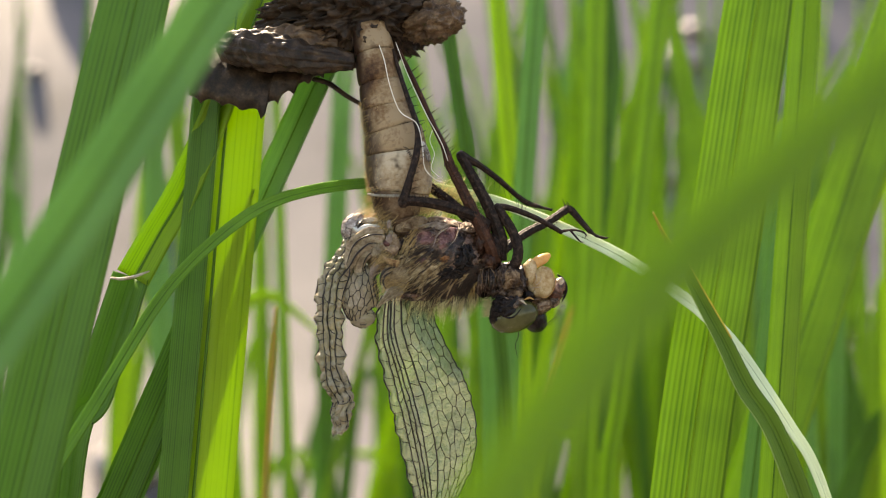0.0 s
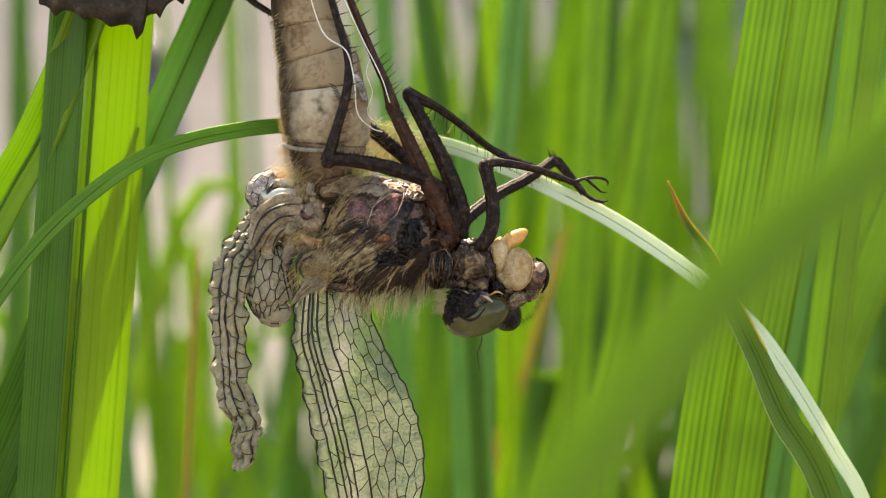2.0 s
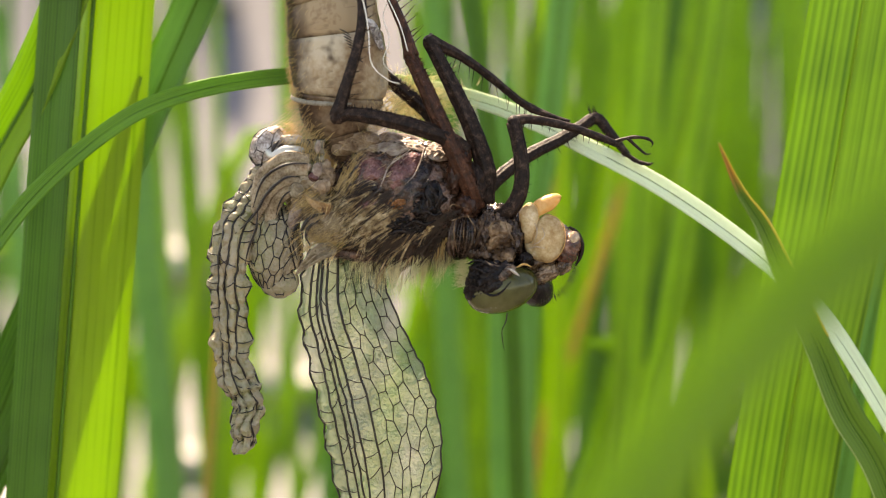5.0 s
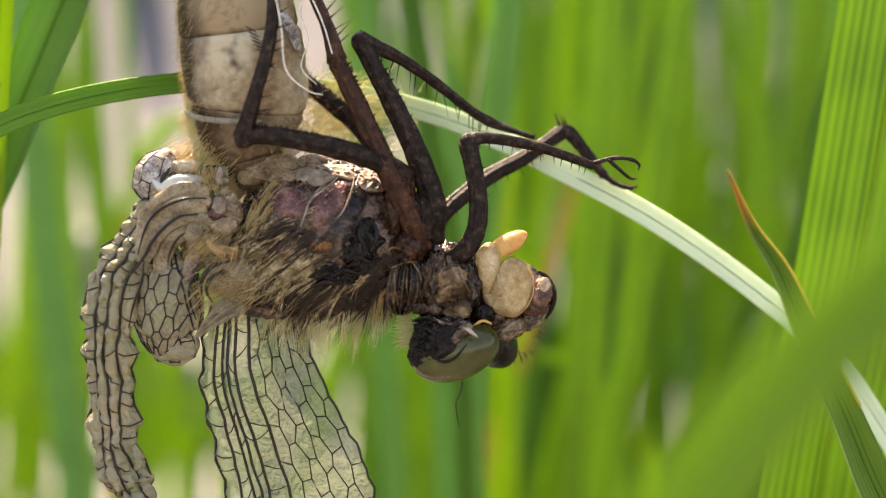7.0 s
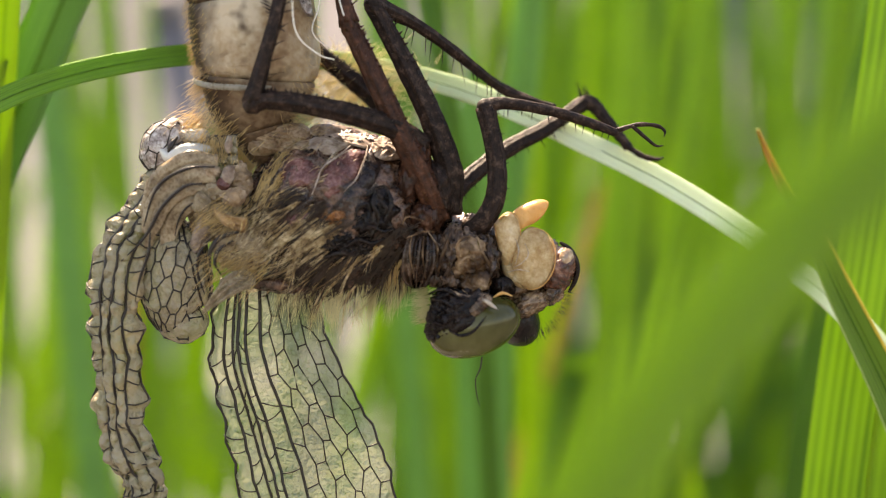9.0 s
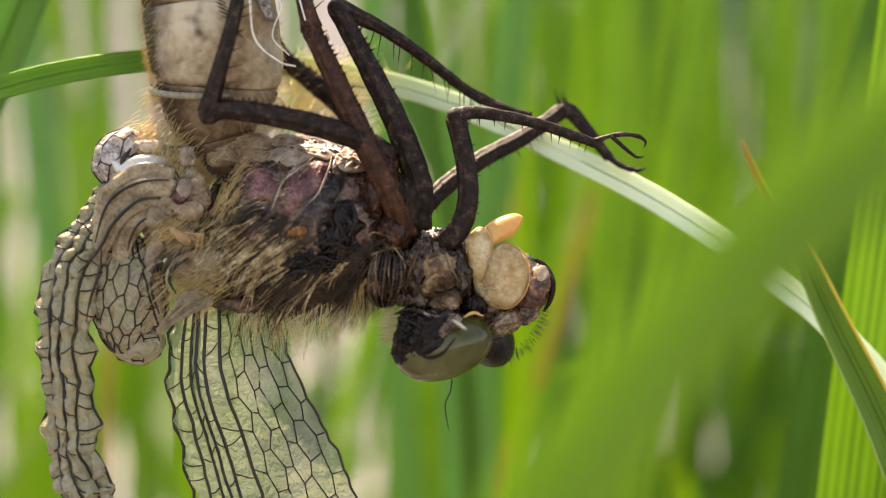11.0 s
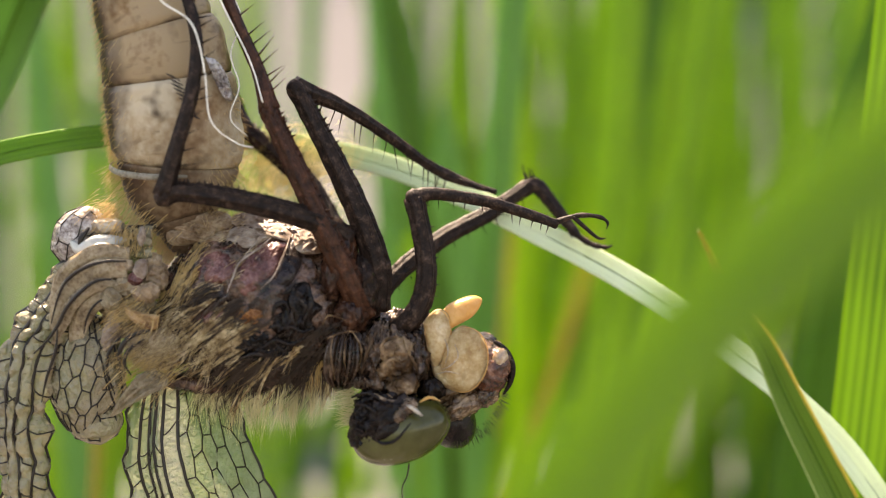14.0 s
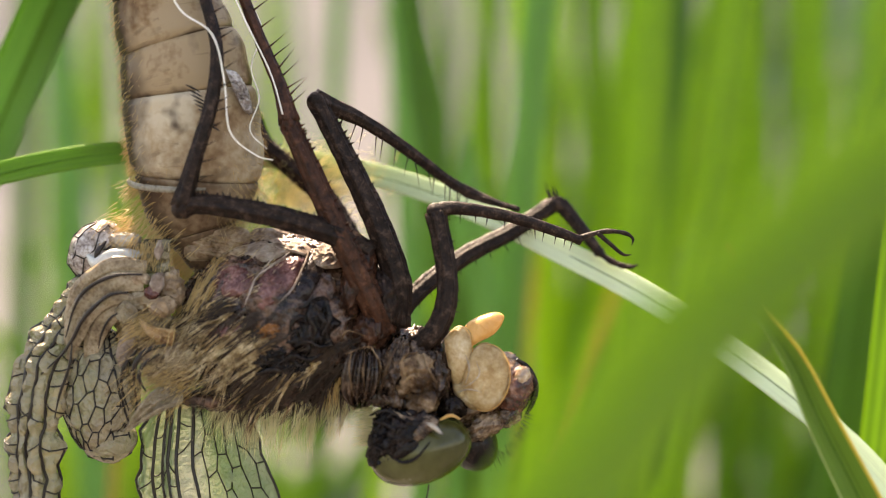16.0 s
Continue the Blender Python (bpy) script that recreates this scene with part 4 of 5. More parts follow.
for c_, r_, tu, wr_ in (((3.84, -2, -4.69), (1.55, 0.95, 0.85), (0, -30, 0), 0.16), ((2.94, -1.6, -4.98), (0.66, 1.1, 1.15), (0, 20, 0), 0.2), ((3.29, -1.5, -4.14), (0.8, 1.0, 0.6), (0, -10, 0), 0.22)):
    bm = bmesh.new()
    blob(bm, c_, r_, tu, 0.08, 1.2, 130, 90, wrinkle=wr_, run=(0.9, 1.2, 1.5))
    part("eye_cap", bm, WETBLACK, head, "wet black wrinkled skin over the eye")
bm = bmesh.new()
blob(bm, (3.95, -2.55, -5.12), (0.78, 0.42, 0.42), (0, -32, 0), 0.05, 0.6, 60, 40, wrinkle=0.08)
part("eye_fold", bm, WETBLACK, head, "smooth black lobe lying on the eye")
bm = bmesh.new()
blob(bm, (4.54, -2.55, -4.44), (0.85, 0.38, 0.34), (0, -38, 0), 0.05, 0.6, 60, 40, wrinkle=0.16)
part("eye_fold", bm, FACE, head, "speckled brown lobe lying on the eye")
for q_, r_, m_, lab_ in (([(3.42, -2.75, -5.53), (3.86, -2.95, -5.65), (4.4, -2.98, -5.46), (4.98, -2.95, -4.78)], 0.08, WETBLACK, "wet black fold of skin"), ([(2.78, -2.4, -4.06), (3.28, -2.6, -4.23), (3.67, -2.75, -4.61), (3.47, -2.75, -5.14)], 0.11, WETBLACK, "wet black fold of skin"),
                         ([(2.53, -2.2, -4.66), (2.92, -2.4, -4.99), (3.07, -2.4, -5.62)], 0.12, WETBLACK, "wet black fold of skin"), ([(2.87, -2.3, -5.19), (3.16, -2.35, -5.87), (3.55, -2.3, -6.18)], 0.10, WETBLACK, "wet black fold of skin"),
                         ([(3.36, -2.2, -3.64), (3.9, -2.4, -3.91), (4.49, -2.45, -3.91), (4.98, -2.35, -3.82)], 0.10, FACE, "brown fold of skin"), ([(2.37, -2, -3.85), (2.92, -2.2, -3.63), (3.56, -2.3, -3.82), (4.1, -2.6, -4.28)], 0.10, WETBLACK, "wet black fold of skin"),
                         ([(5.32, -2.3, -3.98), (5.76, -2.2, -3.79), (6.2, -2.1, -3.95)], 0.07, LOBE_ORANGE, "orange rim of the eye"), ([(3.26, -2.45, -5.86), (3.65, -2.5, -6.05), (4.05, -2.55, -5.95)], 0.09, LIP, "glossy brown fold at the rim of the eye")):
    seam("eye_fold", q_, r_, m_, head, lab_, 0.8, 0.35)
shell("eye_flake", [(4.74, -2.95, -4.01), (5.12, -2.98, -4.08), (5.51, -3, -4.49), (5.12, -3, -4.32)], CREAM, head, "small pale flake of old skin", 0.05, free=True, around=32, rings=6)
bm = bmesh.new()
blob(bm, (6.5, 1.4, -5.35), (1.15, 1.6, 1.35), (0, -30, 0), 0.04, 1, 32, 22)
part("eye", bm, WETBLACK, head, "dark compound eye on the shaded side")
for c_, r_, tu, m_ in (((3.28, -1, -1.99), (0.7, 1.1, 1.35), (0, 12, 0), NECK_DARK), ((4.23, -1.1, -2.29), (0.9, 1.1, 1.15), (0, 25, 0), NECK), ((4.57, -1.3, -3.32), (0.75, 0.9, 0.62), (0, -20, 0), NECK), ((5.17, -0.9, -2.3), (0.5, 0.9, 1.3), (0, -6, 0), NECK_DARK),
                   ((3.12, -1, -3.24), (0.9, 0.9, 0.5), (0, 10, 0), NECK_DARK), ((5.77, -1, -3.55), (0.7, 0.8, 0.5), (0, -10, 0), WETBLACK), ((3.95, -1.9, -1.84), (0.36, 0.4, 0.42), (0, 30, 0), NECK)):
    bm = bmesh.new()
    blob(bm, c_, r_, tu, 0.14, 1.4, 110, 80, wrinkle=0.18, run=(1.3, 1.2, 0.7))
    part("neck_fold", bm, m_, head, "buff and brown folds of soft neck skin")
for q_, r_ in (([(3.46, -1.7, -0.92), (3.17, -2.1, -1.59), (2.93, -2.1, -2.32), (2.76, -1.9, -3.07)], 0.09), ([(4.59, -1.9, -1.21), (4.83, -2, -1.94), (5.13, -1.9, -2.49), (5.27, -1.7, -3.09)], 0.08), ([(3.76, -2.2, -2.46), (4.15, -2.3, -2.16), (4.59, -2.2, -2.37)], 0.07),
               ([(3.56, -2.1, -1.73), (3.91, -2.2, -1.29), (4.35, -2.1, -1.2)], 0.06), ([(3.9, -2.1, -3.65), (4.29, -2.3, -3.92), (4.83, -2.2, -3.74)], 0.07), ([(2.37, -1.7, -1.01), (2.77, -1.9, -1.74), (2.66, -1.8, -2.73)], 0.06)):
    seam("neck_seam", q_, r_ * 0.9, NECK, head, "pale ridge of neck skin", 0.5, 0.8)
shell("labium_lobe", [(6.47, -1.25, -1.24), (7.06, -1.3, -0.79), (7.76, -1.25, -1.05), (8.18, -1.15, -1.8), (8.16, -1.1, -2.75), (7.76, -1.15, -3.49), (7.21, -1.2, -3.76), (6.61, -1.25, -3.53), (6.16, -1.3, -2.83), (6.27, -1.3, -1.93)], LOBE, head, "cream tan mouth lobe", 0.40, 0.05, 0.55, free=True, thick=0.5)
shell("labium_lobe", [(5.38, -1.2, -0.64), (5.98, -1.15, -0.1), (6.52, -1.2, -0.35), (6.62, -1.25, -1.24), (6.37, -1.3, -2.13), (5.97, -1.3, -2.63), (5.62, -1.25, -2.03)], LOBE, head, "cream tan mouth lobe", 0.33, 0.05, 0.5, free=True, thick=0.45)
shell("labium_hook", [(6.13, -0.9, -0.4), (6.48, -0.85, 0.09), (7.28, -0.8, 0.44), (7.78, -0.8, 0.46), (7.96, -0.8, 0.19), (7.58, -0.85, -0.41), (6.92, -0.95, -0.8), (6.47, -1, -0.95)], LOBE_ORANGE, head, "orange tan mouth hook", 0.30, 0.03, 0.7, free=True, thick=0.4)
shell("labium_fold", [(5.72, -1, -2.45), (6.32, -1.1, -2.29), (6.61, -1.15, -3.04), (6.91, -1.1, -3.69), (6.37, -1.05, -3.54), (5.87, -1, -3.05)], LOBE, head, "fold below the mouth lobes", 0.25, 0.08, 0.4, free=True, thick=0.3)
for q_ in ([(6.26, -1.6, -2.66), (6.65, -1.72, -2.45), (6.95, -1.74, -2.06), (6.8, -1.7, -1.57)], [(6.36, -1.58, -1.33), (6.51, -1.66, -1.86), (6.36, -1.62, -2.51)], [(5.96, -1.4, -2.92), (6.46, -1.62, -2.76), (7.04, -1.7, -2.85)]):
    seam("lobe_crease", [Vector(q) + V(0, 0.05, 0) for q in q_], 0.03, CREAM, head, "pale crease of the mouth lobe", 0.8, 0.2)
# the lip's bright glint is modelled as a small pale blob, last in the list
for name_, c_, r_, tu, mat_, lab, wr in (
        ("upper_lip", (8.45, -0.3, -2.9), (0.72, 0.9, 1.15), (0, 22, 0), LIP_DARK, "reddish brown wrinkled upper lip", 0.10), ("cheek", (7.04, -0.2, -4.43), (1.25, 0.9, 0.6), (0, -28, 0), FACE, "dark brown cheek", 0.16),
        ("cheek", (8.11, -0.1, -3.93), (0.7, 0.8, 0.55), (0, -40, 0), FACE, "dark brown cheek", 0.16), ("upper_lip", (8.73, -0.8, -2.27), (0.34, 0.3, 0.5), (0, 15, 0), LIP, "small whitish glint of the lip, made as a pale blob", 0.1)):
    bm = bmesh.new()
    blob(bm, c_, r_, tu, 0.05, 0.8, 64, 48, wrinkle=wr)
    part(name_, bm, mat_, head, lab)
seam("lip_rim", [(8.49, -0.6, -1.53), (8.94, -0.55, -1.88), (9.28, -0.4, -2.6), (9.21, -0.3, -3.36), (8.91, -0.3, -3.92)], 0.17, WETBLACK, head, "glossy black rim of the lip", 0.9, 0.15)
for c_, rx_, rz_, tu in (((7.21, -1.28, -2.28), 1.02, 1.42, 8), ((6.02, -1.25, -1.34), 0.60, 1.20, 6)):
    m_ = pose(0, 0, 0, 0, tu, 0)
    seam("lobe_rim", [Vector(c_) + m_ @ V(rx_ * math.cos(k * 0.3), 0, rz_ * math.sin(k * 0.3)) for k in range(-6, 9)], 0.03, LOBE_ORANGE, head, "thin darker rim of the mouth lobe", 1.0, 0.1, 6, 50)
bm = bmesh.new()
tube(bm, [(4.81, -1.3, -6.81), (4.73, -1.4, -7.35), (4.51, -1.4, -7.9), (4.6, -1.4, -8.75), (4.7, -1.4, -9.1)], [0.045, 0.035, 0.03, 0.012], 20, 6)
part("antenna", bm, BRISTLE, head)
bm = bmesh.new()
for _ in range(130):
    a_ = rh.uniform(-1.5, 0.2)
    p_ = V(6.7 + 2.2 * math.cos(a_), 0.9 + rh.uniform(-2.0, 1.2), -3.5 + 2.2 * math.sin(a_) * 1.15)
    strand(bm, p_, V(math.cos(a_), rh.gauss(0, 0.3), math.sin(a_) - 0.2), rh.uniform(0.2, 0.5), 0.012)
part("face_hair", bm, BRISTLE, head)
bm = bmesh.new()
for _ in range(260):
    p_ = Vector((2.29, -0.6, -4.07)) + V(rh.gauss(0, 0.15), rh.gauss(0, 0.5), rh.uniform(-1.2, 0.5))
    strand(bm, p_, V(-1, rh.gauss(0, 0.3), rh.gauss(-0.2, 0.3)), rh.uniform(0.4, 0.9), 0.012)
part("nape_hair", bm, HAIR_STRAW, head, "pale fringe behind the eye")


# legs
def spines(bm, points, count, f0, f1, length, way, width=0.03, root=0.22):
    line = curve(points, 40)
    for k in range(count):
        f = f0 + (f1 - f0) * k / max(1, count - 1)
        strand(bm, line[int(f * 40)] + Vector(way).normalized() * root, Vector(way) + V(rh.gauss(0, 0.12), rh.gauss(0, 0.12), rh.gauss(0, 0.12)), length * rh.uniform(0.75, 1.15), width * 1.7, segs=2)


def ridged(f, a):
    return 1 + 0.34 * abs(math.cos(3.5 * a + 0.4)) ** 3 - 0.12 + 0.03 * math.sin(f * 60) + 0.12 * max(0, 1 - f * 14) + 0.14 * max(0, 1 - (1 - f) * 12)


def leg(name, femur, femur_r, tibia, tibia_r, material, teeth=None, comb=None, claws=None, parent=fly, label=""):
    bm = bmesh.new()
    femur_r = [r * 0.9 for r in femur_r]
    tube(bm, femur, femur_r, 28, 24, 0.85, rough=0.05, ridge=ridged)
    if teeth:
        spines(bm, femur, *teeth)
    down = curve(femur, 60)
    for _ in range(170):
        k = rh.randrange(4, 58)
        d = V(rh.gauss(0, 1), -abs(rh.gauss(0, 1)), rh.gauss(0, 1)).normalized()
        strand(bm, down[k] + d * level(femur_r, k / 60) * 0.9, d + V(rh.gauss(0, 0.3), 0, 0.4), rh.uniform(0.12, 0.32), 0.011, segs=1)
    blob(bm, femur[-1], [femur_r[-1] * 1.12] * 3, (0, 0, 0), 0.12, 0.3, 20, 14)
    fem = part("femur", bm, material, parent, label)
    bm = bmesh.new()
    tube(bm, tibia, tibia_r, 32, 20, 0.85, rough=0.05, ridge=ridged)
    if comb:
        spines(bm, tibia, *comb)
    if claws:
        for c in claws:
            tube(bm, c, [0.16, 0.15, 0.12, 0.03], 16, 8, ridge=lambda f, a: 1 + 0.12 * math.sin(f * 28))
    part("tibia", bm, material, fem)
    return fem


leg("hind", [(2.2, -1.2, 3.0), (0.8, -2.1, 3.75), (-2.0, -2.9, 4.55), (-4.6, -3.0, 4.95), (-5.5, -3.0, 4.75)], [0.45, 0.50, 0.47, 0.42, 0.40],
    [(-5.5, -3.0, 4.8), (-4.9, -3.2, 6.8), (-4.25, -3.1, 9.2), (-4.1, -2.9, 11.5), (-4.8, -2.6, 14.0), (-5.6, -2.2, 16.6), (-6.4, -1.5, 19.5)], [0.40, 0.30, 0.27, 0.25, 0.22, 0.18, 0.14], LEG,
    teeth=(26, 0.25, 0.95, 0.24, (0, -0.2, 1), 0.05, 0.40), comb=(16, 0.08, 0.75, 0.9, (0.9, -0.2, 0.35), 0.03), label="dark brown hind leg with a row of short teeth")
leg("mid", [(2.9, -0.9, -0.4), (2.3, -1.6, 1.0), (0.9, -2.0, 4.0), (-0.6, -1.9, 7.2), (-1.2, -1.8, 8.4)], [0.50, 0.58, 0.52, 0.44, 0.40],
    [(-1.2, -1.8, 8.5), (-1.7, -1.7, 10.2), (-2.6, -1.5, 12.2), (-4.3, -1.2, 16.3), (-5.9, -0.8, 19.8)], [0.40, 0.28, 0.24, 0.20, 0.16], LEG_RED,
    teeth=(22, 0.25, 0.95, 0.22, (0.9, -0.2, 0.4), 0.05, 0.42), comb=(14, 0.10, 0.9, 1.05, (0.8, -0.1, 0.55)), label="reddish brown leg folded upwards")
leg("mid_second", [(3.4, -0.5, -0.2), (3.35, -0.8, 1.8), (2.4, -1.0, 4.5), (0.9, -1.0, 7.5), (-0.2, -1.0, 9.55)], [0.48, 0.60, 0.55, 0.45, 0.40],
    [(-0.25, -1.0, 9.6), (1.6, 0.4, 8.9), (3.4, 1.6, 7.8), (5.2, 2.9, 6.5), (6.3, 3.6, 5.9), (7.6, 3.3, 5.4), (8.6, 3.1, 5.1)], [0.40, 0.27, 0.25, 0.22, 0.25, 0.14, 0.10], LEG,
    teeth=(24, 0.2, 0.95, 0.22, (0.9, -0.2, 0.45), 0.05, 0.42), comb=(15, 0.12, 0.66, 1.25, (-0.05, -0.2, -1), 0.022), label="dark brown leg folded upwards")
leg("hind_second", [(1.2, 2.6, 3.2), (-0.4, 4.0, 5.5), (-2.0, 4.3, 6.9), (-3.6, 4.4, 8.2)], [0.45, 0.48, 0.46, 0.40],
    [(-3.6, 4.4, 8.2), (-4.6, 4.2, 11), (-6, 3.6, 15), (-7, 2.5, 19.5)], [0.38, 0.28, 0.22, 0.15], LEG, teeth=(20, 0.1, 0.95, 0.24, (0.6, -0.1, 0.8), 0.05, 0.40), label="dark leg on the shaded side")
leg("fore_second", [(3.0, 1.4, -0.2), (3.9, 2.2, 1.2), (6.0, 3.4, 2.9), (8.2, 4.3, 4.1), (10.1, 4.8, 5.4)], [0.40, 0.44, 0.44, 0.40, 0.36],
    [(10.1, 4.8, 5.45), (10.6, 4.8, 5.35), (11.4, 4.7, 4.4), (12.4, 4.4, 3.1)], [0.36, 0.34, 0.28, 0.20], LEG,
    teeth=(12, 0.1, 0.95, 0.5, (0.3, -0.2, -1), 0.025, 0.34), comb=(7, 0.0, 0.3, 0.9, (-0.3, 0, 1)), claws=[[(12.3, 4.4, 3.2), (13.0, 4.2, 2.7), (13.7, 4.0, 2.5), (14.1, 4.0, 2.6)]], label="dark foreleg gripping the grass blade")

# the foreleg that reaches out and settles on the blade
HIP, KNEE = V(4.4, -1.0, -0.9), V(5.0, -1.1, 4.75)
bm = bmesh.new()
tube(bm, [V(0, 0, 0) + V(-0.4, 0.3, -0.3), V(0.45, -0.15, 0.35), V(1.05, -0.25, 1.5), V(1.1, -0.2, 3.2), KNEE - HIP], [0.42, 0.44, 0.42, 0.40, 0.38], 28, 24, 0.85, rough=0.05, ridge=ridged)
spines(bm, [V(0.45, -0.15, 0.35), V(1.05, -0.25, 1.5), V(1.1, -0.2, 3.2), KNEE - HIP], 8, 0.2, 0.95, 0.3, (1, -0.1, 0.2), 0.03, 0.34)
blob(bm, KNEE - HIP, (0.40, 0.38, 0.40), (0, 0, 0), 0.12, 0.3, 20, 14)
fore_femur = part("fore_femur", bm, LEG, fly, "dark foreleg reaching out to the grass blade")
fore_femur.location = HIP * MM
bm = bmesh.new()
tube(bm, [V(0, 0, 0), V(0.9, 0.15, 0.2), V(3.2, 0.7, -0.15), V(5.2, 1.2, -0.75), V(6.3, 1.5, -1.15)], [0.36, 0.26, 0.23, 0.22, 0.17], 32, 16, 0.85, rough=0.05, ridge=ridged)
tube(bm, [V(6.2, 1.5, -1.05), V(7.2, 1.5, -0.75), V(8.1, 1.4, -0.8), V(8.5, 1.3, -1.05), V(8.45, 1.2, -1.35)], [0.13, 0.11, 0.10, 0.07, 0.02], 20, 8, ridge=lambda f, a: 1 + 0.14 * math.sin(f * 26))
tube(bm, [V(7.0, 1.5, -0.8), V(7.6, 1.4, -1.35), V(8.1, 1.35, -1.75), V(8.45, 1.3, -1.75)], [0.11, 0.09, 0.07, 0.02], 14, 8)
spines(bm, [V(0, 0, 0), V(0.9, 0.15, 0.2), V(3.2, 0.7, -0.15), V(5.2, 1.2, -0.75), V(6.3, 1.5, -1.15)], 12, 0.15, 0.9, 0.45, (-0.1, 0, -1), 0.022)
fore_tibia = part("tibia", bm, LEG, fore_femur, "dark brown shin with hooked claws")
fore_tibia.location = (KNEE - HIP) * MM


# wings
def between(left, right, steps=60):
    """Left and right edge lines give the place at (u across, v along)."""
    le, ri = curve(left, steps), curve(right, steps)

    def at(u, v):
        s = min(max(v, 0), 1) * steps
        i = min(int(s), steps - 1)
        return le[i].lerp(le[i + 1], s - i).lerp(ri[i].lerp(ri[i + 1], s - i), u)

    return at


def wing(name, surface, lines, crossings, parent, membrane, label, nu=40, nv=70, vein=0.055, puff=0.16, seed=1, cells=None, thin=0.62, wander=0.014, ends={}, columns={}):
    """A sheet over surface(u, v): raised lengthwise veins, cross veins, bulging cells; from u = cells[0] on a net of irregular six-sided cells."""
    rw = random.Random(seed)
    cols = sorted(lines)

    def bulge(u, v):
        for a, b in zip(cols, cols[1:]):
            if a <= u <= b:
                return math.sin(math.pi * (u - a) / (b - a)) * (0.5 + 0.5 * abs(math.sin(v * crossings * math.pi)))
        return 0.0

    def at(u, v, lift=0.0):
        u, v = min(1, max(0, u)), min(1, max(0, v))
        p = surface(u, v)
        du, dv = surface(min(1, u + 0.02), v) - surface(max(0, u - 0.02), v), surface(u, min(1, v + 0.02)) - surface(u, max(0, v - 0.02))
        n = du.cross(dv)
        n = n.normalized() if n.length > 1e-9 else V(0, -1, 0)
        if n.y > 0:
            n = -n
        return p + n * (lift + puff * bulge(u, v) + 0.05 * noise.noise(p * 2.2)), n

    bm = bmesh.new()
    grid = [[bm.verts.new(at(i / nu, j / nv)[0]) for i in range(nu + 1)] for j in range(nv + 1)]
    for r0, r1 in zip(grid, grid[1:]):
        for k in range(nu):
            bm.faces.new((r0[k], r0[k + 1], r1[k + 1], r1[k]))
    sheet = part(name, bm, membrane, parent, label)
    bm = bmesh.new()

    def run(pairs, r0, r1):
        line = [at(u, v, 0.03)[0] for u, v in pairs]
        tube(bm, line, [r0, r1], max(3, len(line) + 1), 5)

    for c, u in enumerate(cols):
        v0, v1 = ends.get(u, (0.0, 1.0))
        wob = wander * (0.3 if u in (0, 1) else 1)
        run([(u + wob * noise.noise(V(k * 0.5, c * 3.1, seed)), v0 + (v1 - v0) * k / 40) for k in range(41)], vein * (1.5 if u < 0.5 else 1.1), vein * 1.0)
    for c, (a, b) in enumerate(zip(cols, cols[1:])):
        if cells and a >= cells[0] - 0.01:
            continue
        n = columns.get(c, max(2, int(crossings * (1.0 if b - a > 0.07 else 0.8))))
        for k in range(n):
            v = (k + 0.5 * (c % 2) + rw.uniform(-0.3, 0.3)) / n
            if not 0.01 < v < 0.99 or rw.random() < 0.12:
                continue
            v2 = v + rw.uniform(-0.5, 0.5) / n
            run([(a + (b - a) * s, v + (v2 - v) * s + 0.004 * math.sin(s * 3.1)) for s in (0, 0.25, 0.5, 0.75, 1)], vein * thin, vein * thin * 0.85)
    if cells:
        u0, across, rows = cells
        du = (1 - u0) / across
        spots = {}
        for c in range(across + 1):
            for k in range(rows + 1):
                off = (0.17 * du * (1 if (k + c) % 2 else -1)) if 0 < c < across else 0
                spots[c, k] = (u0 + c * du + off + (rw.uniform(-0.16, 0.16) * du if 0 < c < across else 0), (k + rw.uniform(-0.22, 0.22)) / rows)
        for c in range(across + 1):
            for k in range(rows):
                if 0 < c < across:
                    run([spots[c, k], spots[c, k + 1]], vein * thin, vein * thin)
                if c < across and (k + c) % 2:
                    run([spots[c, k], spots[c + 1, k]], vein * thin, vein * thin)
    part("vein_net", bm, VEIN, sheet, "dark branching veins")
    return sheet


hind_base = between([(-7.6, 0.2, -3.2), (-8.0, -0.2, -7.0), (-7.4, -0.3, -10.0), (-6.6, -0.4, -13.5), (-5.8, -0.4, -17.0), (-4.9, -0.4, -20.5), (-3.9, -0.3, -23.4)],
                    [(-3.4, 0.4, -2.9), (-2.6, 0.0, -5.8), (-1.3, -0.1, -8.6), (0.1, -0.2, -11.4), (0.9, -0.3, -15.0), (0.5, -0.3, -18.6), (-1.4, -0.3, -22.4)])


def hindwing(u, v):
    sc = (0.12 * math.sin(v * 62) + 0.08 * math.sin(v * 131 + 1)) * max(0, 1 - u * 14) + (0.07 * math.sin(v * 105) + 0.05 * math.sin(v * 61)) * max(0, 1 - (1 - u) * 14)
    return hind_base(u, v) + V(sc, -0.22 * math.sin(u * math.pi * 9) * max(0, 1 - u * 1.6) + 0.25 * noise.noise(V(u * 3, v * 6, 2)), 0)


wing("hindwing", hindwing, [0, 0.11, 0.19, 0.245, 0.30, 0.44, 1.0], 17, fly, MEMBRANE, "half-expanded pale greenish wing with dark veins", 70, 130, 0.058, 0.12, 4, cells=(0.44, 6, 21), thin=0.6)

